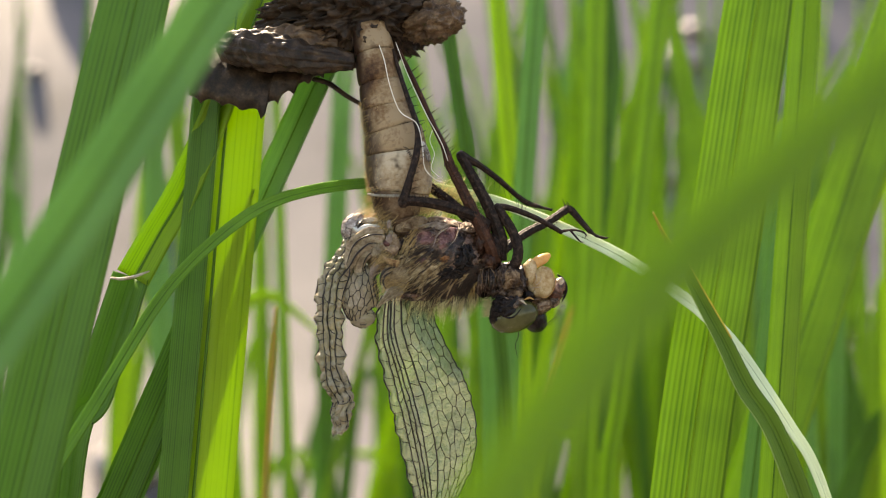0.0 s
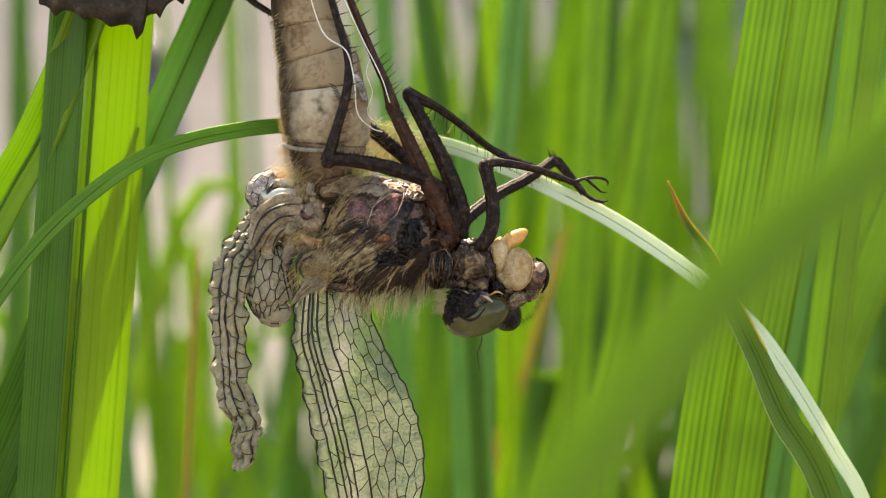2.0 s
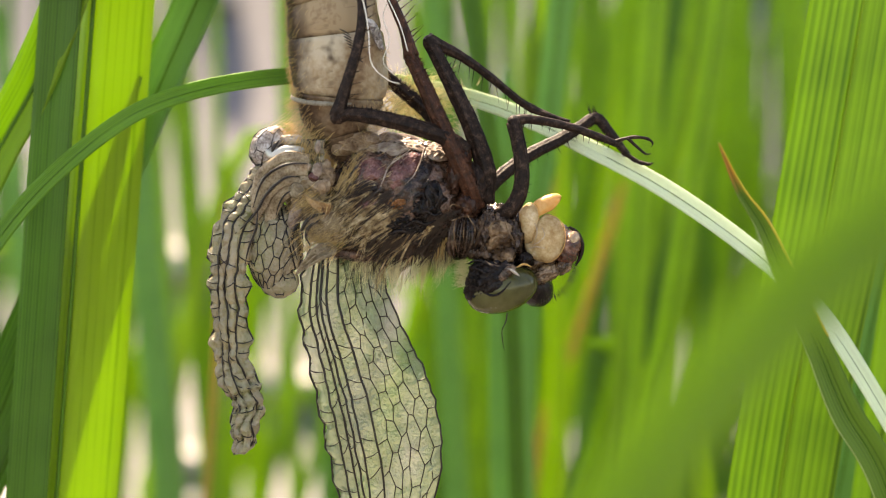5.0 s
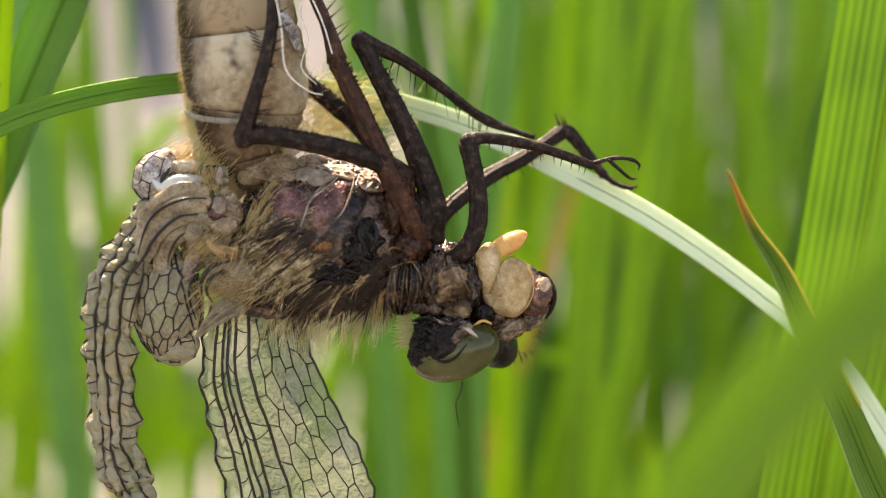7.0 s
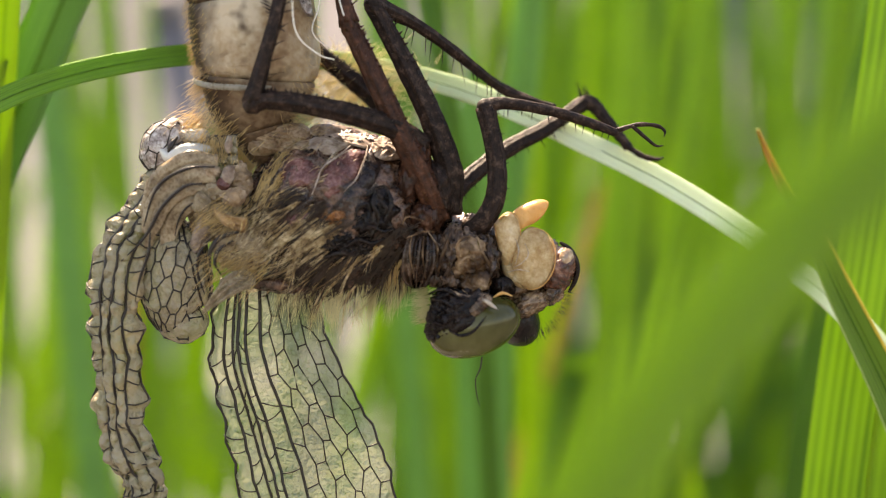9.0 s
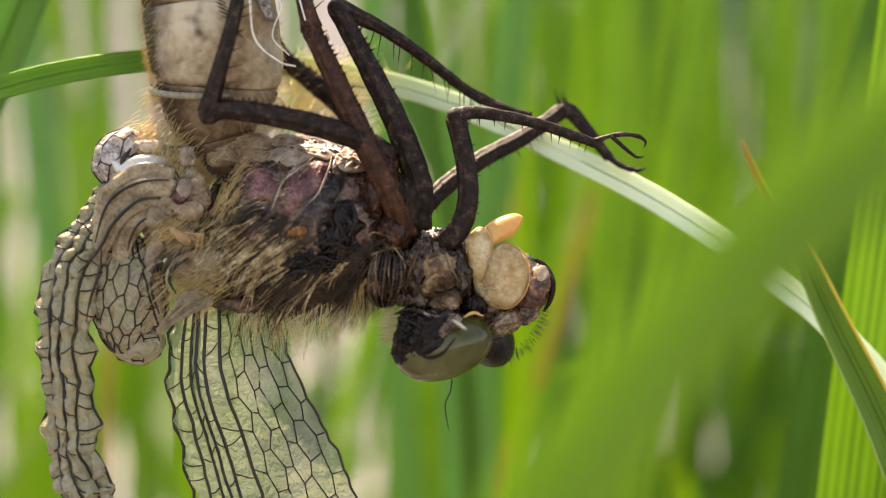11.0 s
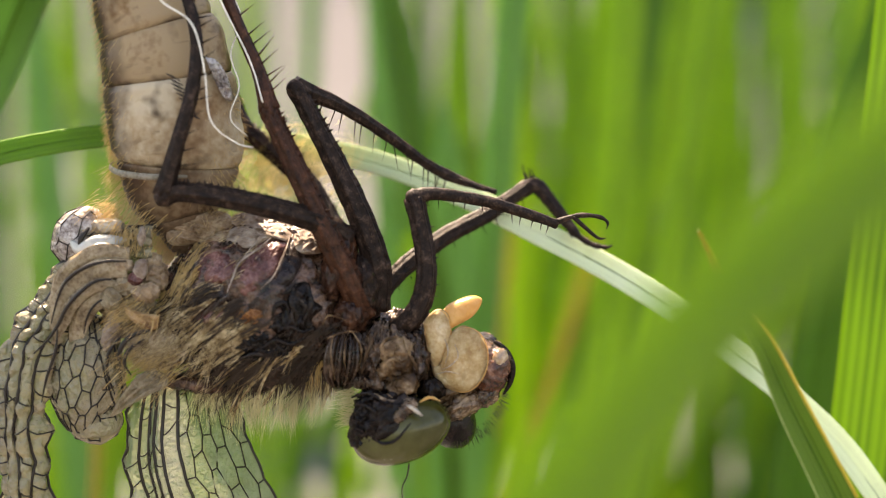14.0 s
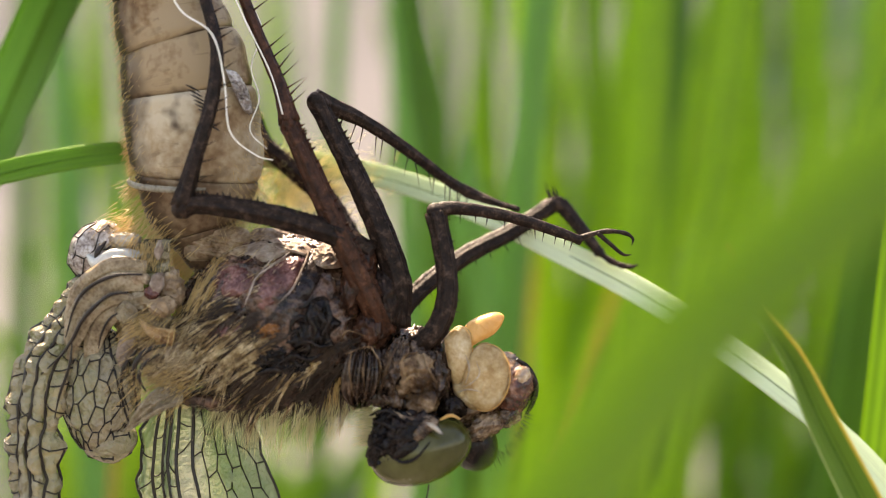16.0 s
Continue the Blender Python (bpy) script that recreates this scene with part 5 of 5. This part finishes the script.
fore_base = between([(-6.6, -0.6, 3.5), (-8.6, -0.7, 3.2), (-10.3, -0.8, 2.1), (-11.7, -1.0, 0.4), (-13.0, -1.3, -1.7), (-13.3, -1.5, -4.6), (-13.1, -1.4, -7.4), (-12.9, -1.4, -10.6), (-11.9, -1.3, -12.9), (-11.8, -1.3, -15.9)],
                    [(-6.3, -0.6, 1.6), (-7.4, -0.7, 1.5), (-8.6, -0.9, 0.6), (-9.6, -1.1, -0.6), (-10.4, -1.4, -1.9), (-11.0, -1.6, -4.6), (-11.0, -1.5, -7.4), (-10.8, -1.4, -10.2), (-10.1, -1.4, -12.3), (-10.7, -1.3, -15.4)], 90)


def forewing(u, v):
    rim = max(0, 1 - u * 7) - max(0, 1 - (1 - u) * 7)
    sc = rim * (0.22 * math.sin(v * 94) + 0.13 * math.sin(v * 57 + 2) + 0.2 * noise.noise(V(v * 24, 3, 1 if u < 0.5 else 5)))
    crumple = 0.24 + 1.7 * max(0, v - 0.68)
    fold = 0.7 * math.sin(u * math.pi) + crumple * (0.7 * noise.noise(V(u * 3.5, v * 26, 1)) + 0.4 * noise.noise(V(u * 8, v * 60, 1)))
    side = crumple * 0.45 * noise.noise(V(v * 24, u * 2, 7))
    return fore_base(u, v) + V(sc + side, -fold, 0.25 * crumple * noise.noise(V(u * 4, v * 40, 3)))


wing("forewing", forewing, [0, 0.27, 0.48, 0.72, 1.0], 30, fly, MEMBRANE_DULL, "crumpled unexpanded wing with dark veins", 60, 300, 0.070, 0.34, 8, thin=0.58, wander=0.08, ends={0.27: (0.16, 1.0), 0.48: (0.05, 0.9), 0.72: (0.25, 1.0)}, columns={1: 17, 2: 19, 3: 30})


def bag(centre, radii, turn, start=-100, end=100):
    m = pose(0, 0, 0, *turn)

    def surface(u, v):
        a, e = radians(start + (end - start) * u), radians(-85 + 170 * v)
        q = V(math.sin(a) * math.cos(e) * radii[0], -math.cos(a) * math.cos(e) * radii[1], math.sin(e) * radii[2])
        return Vector(centre) + m @ (q * (1 + 0.10 * noise.noise(q * 0.9 + Vector(centre))))

    return surface


wing("wing_pouch", bag((-9.58, -0.8, -3.01), (1.62, 1.3, 2.55), (0, 8, 0)), [0, 1.0], 8, fly, MEMBRANE_DULL, "folded pouch of unexpanded wing", 60, 60, 0.048, 0.16, 3, cells=(0.0, 11, 12), thin=0.75)
wing("wing_pouch", bag((-9.24, -0.5, -5.22), (1.15, 0.9, 0.95), (0, -8, 0)), [0, 1.0], 4, fly, MEMBRANE_DULL, "small lower pouch of unexpanded wing", 40, 40, 0.048, 0.12, 5, cells=(0.0, 5, 4), thin=0.8)
wing("wing_pouch", bag((-9.94, -0.2, 2.94), (1.28, 1.1, 1.38), (0, 24, 0)), [0, 1.0], 5, fly, SILVERY, "shiny whitish pouch of unexpanded wing", 40, 40, 0.045, 0.14, 6, cells=(0.0, 6, 7), thin=0.7)
wing("wing_pouch", bag((-8.66, -1, -2.5), (0.75, 0.9, 2.0), (0, -14, 0)), [0, 0.3, 0.55, 0.8, 1.0], 6, fly, MEMBRANE_DULL, "folded base of the larger wing", 32, 32, 0.055, 0.12, 7)

# the soft roots of the wings
bm = bmesh.new()
tube(bm, [(-10, -1.5, 2.82), (-9.53, -1.6, 2.49), (-8.81, -1.7, 2.71), (-8.19, -1.6, 2.78), (-7.59, -1.4, 2.81)], [0.08, 0.30, 0.36, 0.34, 0.20], 40, 18, 0.8, rough=0.25)
part("wing_joint", bm, WHITE, fly, "white swollen roll at the wing joint")
for c_, r_, tu, m_, lab_, wr_ in (((-8.51, -0.9, 3.46), (0.75, 0.6, 0.42), (0, 0, 0), CREAM, "cream lump at the wing joint", 0.14), ((-6.77, -2, 1.64), (0.30, 0.35, 0.5), (0, 10, 0), BUFF_PALE, "whitish knob at the wing root", 0.14),
                                  ((-7.58, -1.9, 1.84), (0.45, 0.4, 0.34), (0, 0, 0), BUFF, "buff knob at the wing root", 0.2), ((-7.02, -2, 1.2), (0.34, 0.35, 0.3), (0, 0, 0), PURPLE, "dark red knob at the wing root", 0.15),
                                  ((-6.57, -2.1, 0.61), (0.62, 0.4, 0.42), (0, -10, 0), BUFF, "pinkish buff fold at the wing root", 0.2), ((-7.45, -1.9, 0.85), (0.5, 0.45, 0.5), (0, 0, 0), STRAP, "tan fold at the wing root", 0.25),
                                  ((-6.8, -1.7, 3.07), (0.16, 0.3, 0.42), (0, 8, 0), BUFF_PALE, "pale tooth at the waist", 0.25), ((-8.09, -1.8, -1.11), (0.42, 0.4, 0.8), (0, 18, 0), BUFF_PALE, "silvery folded skin at the wing root", 0.2),
                                  ((-6.33, -1.5, -1.73), (1.2, 0.8, 1.3), (0, -25, 0), BUFF, "buff wrinkled wing root", 0.16), ((-4.7, -1, -3.42), (1.5, 0.6, 0.4), (0, 8, 0), THORAX, "brown wrinkled wing root", 0.16), ((-7.6, -1.3, 0.01), (1.2, 0.7, 1.4), (0, 30, 0), STRAP, "tan wing root", 0.16), ((-6.51, -1.1, 1.35), (0.7, 0.6, 0.9), (0, 0, 0), BUFF, "buff skin behind the wing root", 0.2)):
    bm = bmesh.new()
    blob(bm, c_, r_, tu, 0.12, 0.9, 64, 48, wrinkle=wr_)
    part("wing_root", bm, m_, fly, lab_)
for line_, w_ in (([(-7.28, -1.9, 2.28), (-8.29, -2.2, 2.35), (-9.15, -2.3, 2.06), (-9.92, -2.2, 1.55), (-10.4, -2.1, 0.77), (-10.69, -2, -0.26)], 0.34), ([(-7.36, -2, 1.64), (-8.27, -2.3, 1.61), (-9.08, -2.4, 1.25), (-9.8, -2.3, 0.67), (-10.24, -2.2, -0.06), (-10.58, -2.1, -1.04)], 0.46),
                  ([(-7.5, -2.1, 0.86), (-8.39, -2.45, 0.98), (-9.11, -2.5, 0.62), (-9.74, -2.4, -0.01), (-10.12, -2.3, -0.75), (-10.55, -2.2, -1.63)], 0.26), ([(-7.7, -1.9, 0.32), (-8.41, -2.2, 0.42), (-9.06, -2.2, -0.02), (-9.52, -2, -0.86), (-9.76, -1.9, -1.89)], 0.42)):
    bm = bmesh.new()
    tube(bm, line_, [w_ * 0.8, w_ * 1.1, w_, w_ * 0.9, w_ * 0.4], 60, 30, 0.32, rough=0.2, ridge=lambda f, a: 1 + 0.10 * math.cos(7 * a + 4 * f) + 0.05 * math.cos(15 * a - 6 * f))
    part("wing_strap", bm, STRAP, fly, "translucent tan strap at the wing root")
for line_, w_ in (([(-7.32, -2.35, 2), (-8.17, -2.65, 2), (-9.03, -2.75, 1.71), (-9.75, -2.7, 1.21), (-10.2, -2.55, 0.48), (-10.58, -2.4, -0.69)], 0.085), ([(-7.88, -2.5, 1.25), (-8.55, -2.75, 1.13), (-9.15, -2.8, 0.69), (-9.77, -2.7, 0.04), (-10.19, -2.55, -0.69), (-10.79, -2.4, -1.47), (-11.65, -2.35, -2.26)], 0.085),
                  ([(-9.23, -1.4, 3.44), (-9.47, -1.6, 3.04), (-9.6, -1.7, 2.69)], 0.14), ([(-8.06, -2.4, 0.52), (-8.6, -2.6, 0.13), (-8.98, -2.5, -0.45), (-9.19, -2.3, -1.14)], 0.06), ([(-10.26, -2.5, -0.93), (-10.37, -2.5, -1.91), (-10.81, -2.4, -3.14), (-11.05, -2.3, -4.13)], 0.07),
                  ([(-6.2, -2.5, -0.95), (-6.99, -2.7, -1.18), (-7.48, -2.7, -1.81), (-7.56, -2.5, -2.55)], 0.12), ([(-6.48, -2.6, -1.33), (-7.08, -2.75, -1.76), (-7.29, -2.7, -2.35), (-7.06, -2.5, -2.9)], 0.09), ([(-7.57, -2.3, -1.24), (-8.05, -2.4, -1.92), (-8.18, -2.3, -2.81), (-7.9, -2.1, -3.81)], 0.08)):
    seam("strap_vein", line_, w_, VEIN, fly, "dark vein along the wing root", 0.8, 0.3, 8, 50)
shell("wing_flap", [(-6.12, -2.5, -2.61), (-6.72, -2.9, -2.87), (-7.33, -3, -3.63), (-7.93, -2.8, -4.67), (-7.05, -3, -4.17), (-6.29, -2.9, -3.74), (-5.55, -2.5, -3.39), (-5.61, -2.4, -2.91)], FLAP, fly, "thin translucent pointed flap at the wing root", 0.03, 0.10, 0.3, (0.4, 2.0), free=True, turn=38)
for q_ in ([(-5.84, -2.7, -2.98), (-6.5, -3.05, -3.34), (-7.22, -3.1, -3.96), (-7.82, -2.95, -4.58)], [(-6.18, -2.7, -2.74), (-6.78, -3.05, -3.1), (-7.26, -3.1, -3.72)], [(-5.65, -2.7, -3.32), (-6.27, -3, -3.54), (-6.93, -3.1, -4.01)]):
    seam("flap_crease", q_, 0.035, STRAP, fly, "brown crease of the wing flap", 0.8, 0.3, 6, 30)
shell("wing_flap", [(-7.46, -2.5, 0.18), (-6.56, -2.6, -0.21), (-5.85, -2.5, -0.37), (-6.06, -2.5, -1), (-6.81, -2.6, -0.7), (-7.29, -2.6, -0.26)], ORANGE_SKIN, fly, "orange-tan fold of skin at the wing root", 0.15, 0.08, 0.3, (0.5, 1.8), free=True, turn=-25)
shell("wing_flap", [(-8.45, -2.6, 0.52), (-7.95, -2.65, 0.91), (-7.45, -2.6, 0.42), (-7.78, -2.6, -0.11), (-8.31, -2.6, 0.03)], FLAP, fly, "cream flap at the wing root", 0.0, 0.08, 0.3, free=True)

# ---- the cast larval skin ----
skin = thing("larval_skin", -9, 1, 20, label="empty dark brown larval skin clinging to the grass", category="insect skin")


def skin_part(name, bm, material, label=""):
    ob = part(name, bm, material, skin, label)
    ob.location = -skin.location
    return ob


bm = bmesh.new()
blob(bm, (-9.5, 2.0, 24.6), (9.0, 5.0, 5.0), (0, -12, 0), 0.2, 2.0, 150, 110, wrinkle=0.2)
skin_part("body", bm, EXUVIA)
bm = bmesh.new()
tube(bm, [(-22.6, 0.2, 20.6), (-21.4, -0.7, 20.1), (-18.6, -1.6, 19.4), (-14.5, -1.9, 18.7), (-10.0, -1.2, 18.4)], [0.8, 1.6, 1.8, 1.4, 0.8], 80, 70, 0.7, rough=0.35, ridge=lambda f, a: 1 + 0.05 * math.cos(11 * a + 3 * f) + 0.03 * math.cos(23 * a - 5 * f))
skin_part("wing_pad", bm, EXUVIA, "glossy brown wing pad")
bm = bmesh.new()
tube(bm, [(-21.4, 0.5, 20.4), (-18.6, -0.4, 20.4), (-15.0, -0.9, 20.6), (-11.5, -0.8, 20.3)], [0.8, 1.5, 1.5, 0.7], 80, 70, 0.7, rough=0.35, ridge=lambda f, a: 1 + 0.05 * math.cos(10 * a + 3 * f) + 0.03 * math.cos(21 * a - 5 * f))
skin_part("wing_pad", bm, EXUVIA_PALE, "paler brown wing pad")
bm = bmesh.new()
edge_r = random.Random(2)
line = curve([(-25.5, 1.0, 15.8), (-22.3, 0.3, 15.0), (-19.6, 0.2, 14.3), (-17.2, 0.4, 15.4), (-15.0, 0.8, 16.9), (-13.0, 1.2, 18.0)], 60)
top_ = curve([(-25.5, 2.5, 22.0), (-20, 2.0, 21.5), (-14, 2.0, 21.0), (-12.5, 2.0, 20.0)], 60)
fr, bk = [], []
for i_, (l_, t_) in enumerate(zip(line, top_)):
    tooth = 0.55 * max(0, 1 - abs((i_ % 8) - 4) / 2.5) * (0.5 + 0.7 * edge_r.random()) + (0.9 if 27 < i_ < 31 else 0)
    row = []
    for s in range(9):
        q = t_.lerp(l_ + V(0.1 * tooth, 0, -tooth), s / 8)
        row.append(bm.verts.new(q + V(0, -1.2 * math.sin(s / 8 * math.pi * 0.8) + 0.25 * noise.noise(q * 1.1), 0)))
    back = [bm.verts.new(v.co + V(0, 0.35, 0)) for v in row]
    fr.append(row)
    bk.append(back)
for r0, r1, b0, b1 in zip(fr, fr[1:], bk, bk[1:]):
    for s in range(8):
        bm.faces.new((r0[s], r0[s + 1], r1[s + 1], r1[s]))
        bm.faces.new((b0[s], b1[s], b1[s + 1], b0[s + 1]))
    bm.faces.new((r0[8], b0[8], b1[8], r1[8]))
skin_part("jagged_flap", bm, EXUVIA, "dark jagged-edged plate")
bm = bmesh.new()
blob(bm, (-2.6, 0.2, 22.8), (3.0, 2.6, 2.0), (0, -18, 0), 0.15, 1.4, 80, 60, wrinkle=0.16)
skin_part("head_shell", bm, EXUVIA_PALE, "pale brown split head shell")
bm = bmesh.new()
tube(bm, [(-14.5, 3.2, 18.2), (-12.6, 3.2, 17.6), (-11.0, 3.0, 16.4), (-9.2, 3.0, 15.3)], [0.22, 0.26, 0.24, 0.2], 24, 8, rough=0.1)
spines(bm, [(-14.5, 3.2, 18.2), (-12.6, 3.2, 17.6), (-11.0, 3.0, 16.4), (-9.2, 3.0, 15.3)], 14, 0.05, 0.95, 0.5, (0.4, -0.2, -1), 0.025)
skin_part("leg_shell", bm, EXUVIA)
for pts_, r_ in (([(-7.6, -2.6, 19.6), (-7.1, -2.9, 18.0), (-6.6, -3.0, 15.6), (-5.7, -3.1, 13.2), (-4.2, -3.3, 12.0), (-3.7, -3.1, 10.0), (-3.5, -2.9, 8.0), (-2.6, -2.2, 7.1), (-1.9, -1.8, 6.9)], 0.055),
                 ([(-6.1, -1.5, 20.2), (-4.9, -1.7, 16.8), (-3.3, -1.8, 13.2), (-2.0, -2.0, 10.6), (-1.4, -2.3, 8.8)], 0.05),
                 ([(-3.2, -1.0, 14.0), (-2.6, -1.0, 12.6), (-3.0, -1.2, 11.0), (-2.6, -1.4, 9.6), (-2.9, -1.8, 8.2), (-2.2, -1.6, 7.4)], 0.04)):
    bm = bmesh.new()
    tube(bm, pts_, [r_ * 0.75, r_ * 0.75, r_ * 0.6], 60, 6, rough=0.3)
    skin_part("thread", bm, THREAD, "white breathing-tube lining")


# ---- movement ----
def swing(rest, way):
    return Vector(rest).rotation_difference(Vector(way)).to_matrix().to_4x4()


def reach(angle, length, full):
    """A direction at an angle to the horizon, leaning forwards where its reach is short."""
    a, c = radians(angle), min(1.0, length / full)
    return V(math.cos(a) * c, -math.sqrt(1 - c * c), math.sin(a) * c)


def motions():
    rest_f, rest_t = KNEE - HIP, V(8.2, 1.4, -1.0)
    f_rest = math.degrees(math.atan2(rest_f.z, rest_f.x))
    t_rest = math.degrees(math.atan2(rest_t.z, rest_t.x))
    full = rest_f.length
    steps = [(0.0, 103, 5.9, -16), (0.4, 103, 5.4, -14), (0.5, 103, 4.4, -12), (0.6, 74, 2.8, -22), (0.7, 42, 3.0, -21), (0.8, 39, 2.9, -14), (0.9, -6, 2.7, -24), (1.0, 32, 3.4, 3),
             (1.1, 35, 5.3, 23), (1.2, 34, 4.4, 16), (1.3, 44, 4.2, 12), (1.4, 69, 4.9, -8), (1.5, 78, 5.5, -14)]
    rows_f, rows_t = [], []
    for t, af, lf, at_ in steps:
        m = swing(rest_f, reach(af, lf, full))
        turn = m.to_3x3().inverted() @ pose(0, 0, 0, 0, -(at_ - t_rest), 0).to_3x3()
        rows_f.append((t, Matrix.Translation(HIP * MM) @ m))
        rows_t.append((t, Matrix.Translation((KNEE - HIP) * MM) @ turn.to_4x4()))
    for t in (1.7, 16.0):
        rows_f.append((t, Matrix.Translation(HIP * MM)))
        rows_t.append((t, Matrix.Translation((KNEE - HIP) * MM)))
    walk(fore_femur, rows_f)
    walk(fore_tibia, rows_t)
    pushed = [(0, 2.4, -75.6, -10.4), (0.5, 0.6, -67.2, -7.4), (1, 1.8, -63.1, -6.2), (1.5, 5.2, -57.3, -3.0), (2, 8.0, -52.2, -2.3), (2.5, 9.6, -49.0, -2.4), (3, 11.3, -48.3, -2.2), (3.5, 12.0, -47.8, -2.3),
              (4.2, 11.8, -48.5, -2.1), (6.3, 9.0, -39.9, -1.5), (7, 10.8, -35.8, 0.1), (7.5, 10.8, -35.8, 0.4), (8, 10.7, -34.9, 0.5), (8.5, 10.4, -34.9, 0.75), (8.7, 10.2, -34.8, 0.2), (10.8, 9.7, -33.1, -0.2), (11.5, 10.8, -31.8, 0.6),
              (12, 10.2, -31.3, 0.8), (12.5, 11.3, -31.6, 1.4), (13.5, 11.8, -32.4, 2.0), (14.5, 12.6, -31.9, 3.1), (15.2, 11.7, -31.3, 2.2), (16, 11.5, -31.0, 1.4)]
    sway = [(0, 21.4, 0.188), (2, 21.8, 0.155), (3.5, 21.6, 0.140), (6.5, 23.2, 0.140), (8.5, 23.5, 0.128), (11, 24.6, 0.114), (13.5, 25.5, 0.092), (16, 25.3, 0.102)]
    walk(ribbed_leaf, [(t, pose((x + 3.9) * MM, 7 * MM, 0, 0, math.degrees(math.atan(s) - math.atan(0.13)), 0)) for t, x, s in sway])
    walk(near_blade, [(t, pose((x + 0.2) * MM, y * MM, (z - (0.7 if t < 2 else 0.35)) * MM)) for t, x, y, z in pushed])


motions()
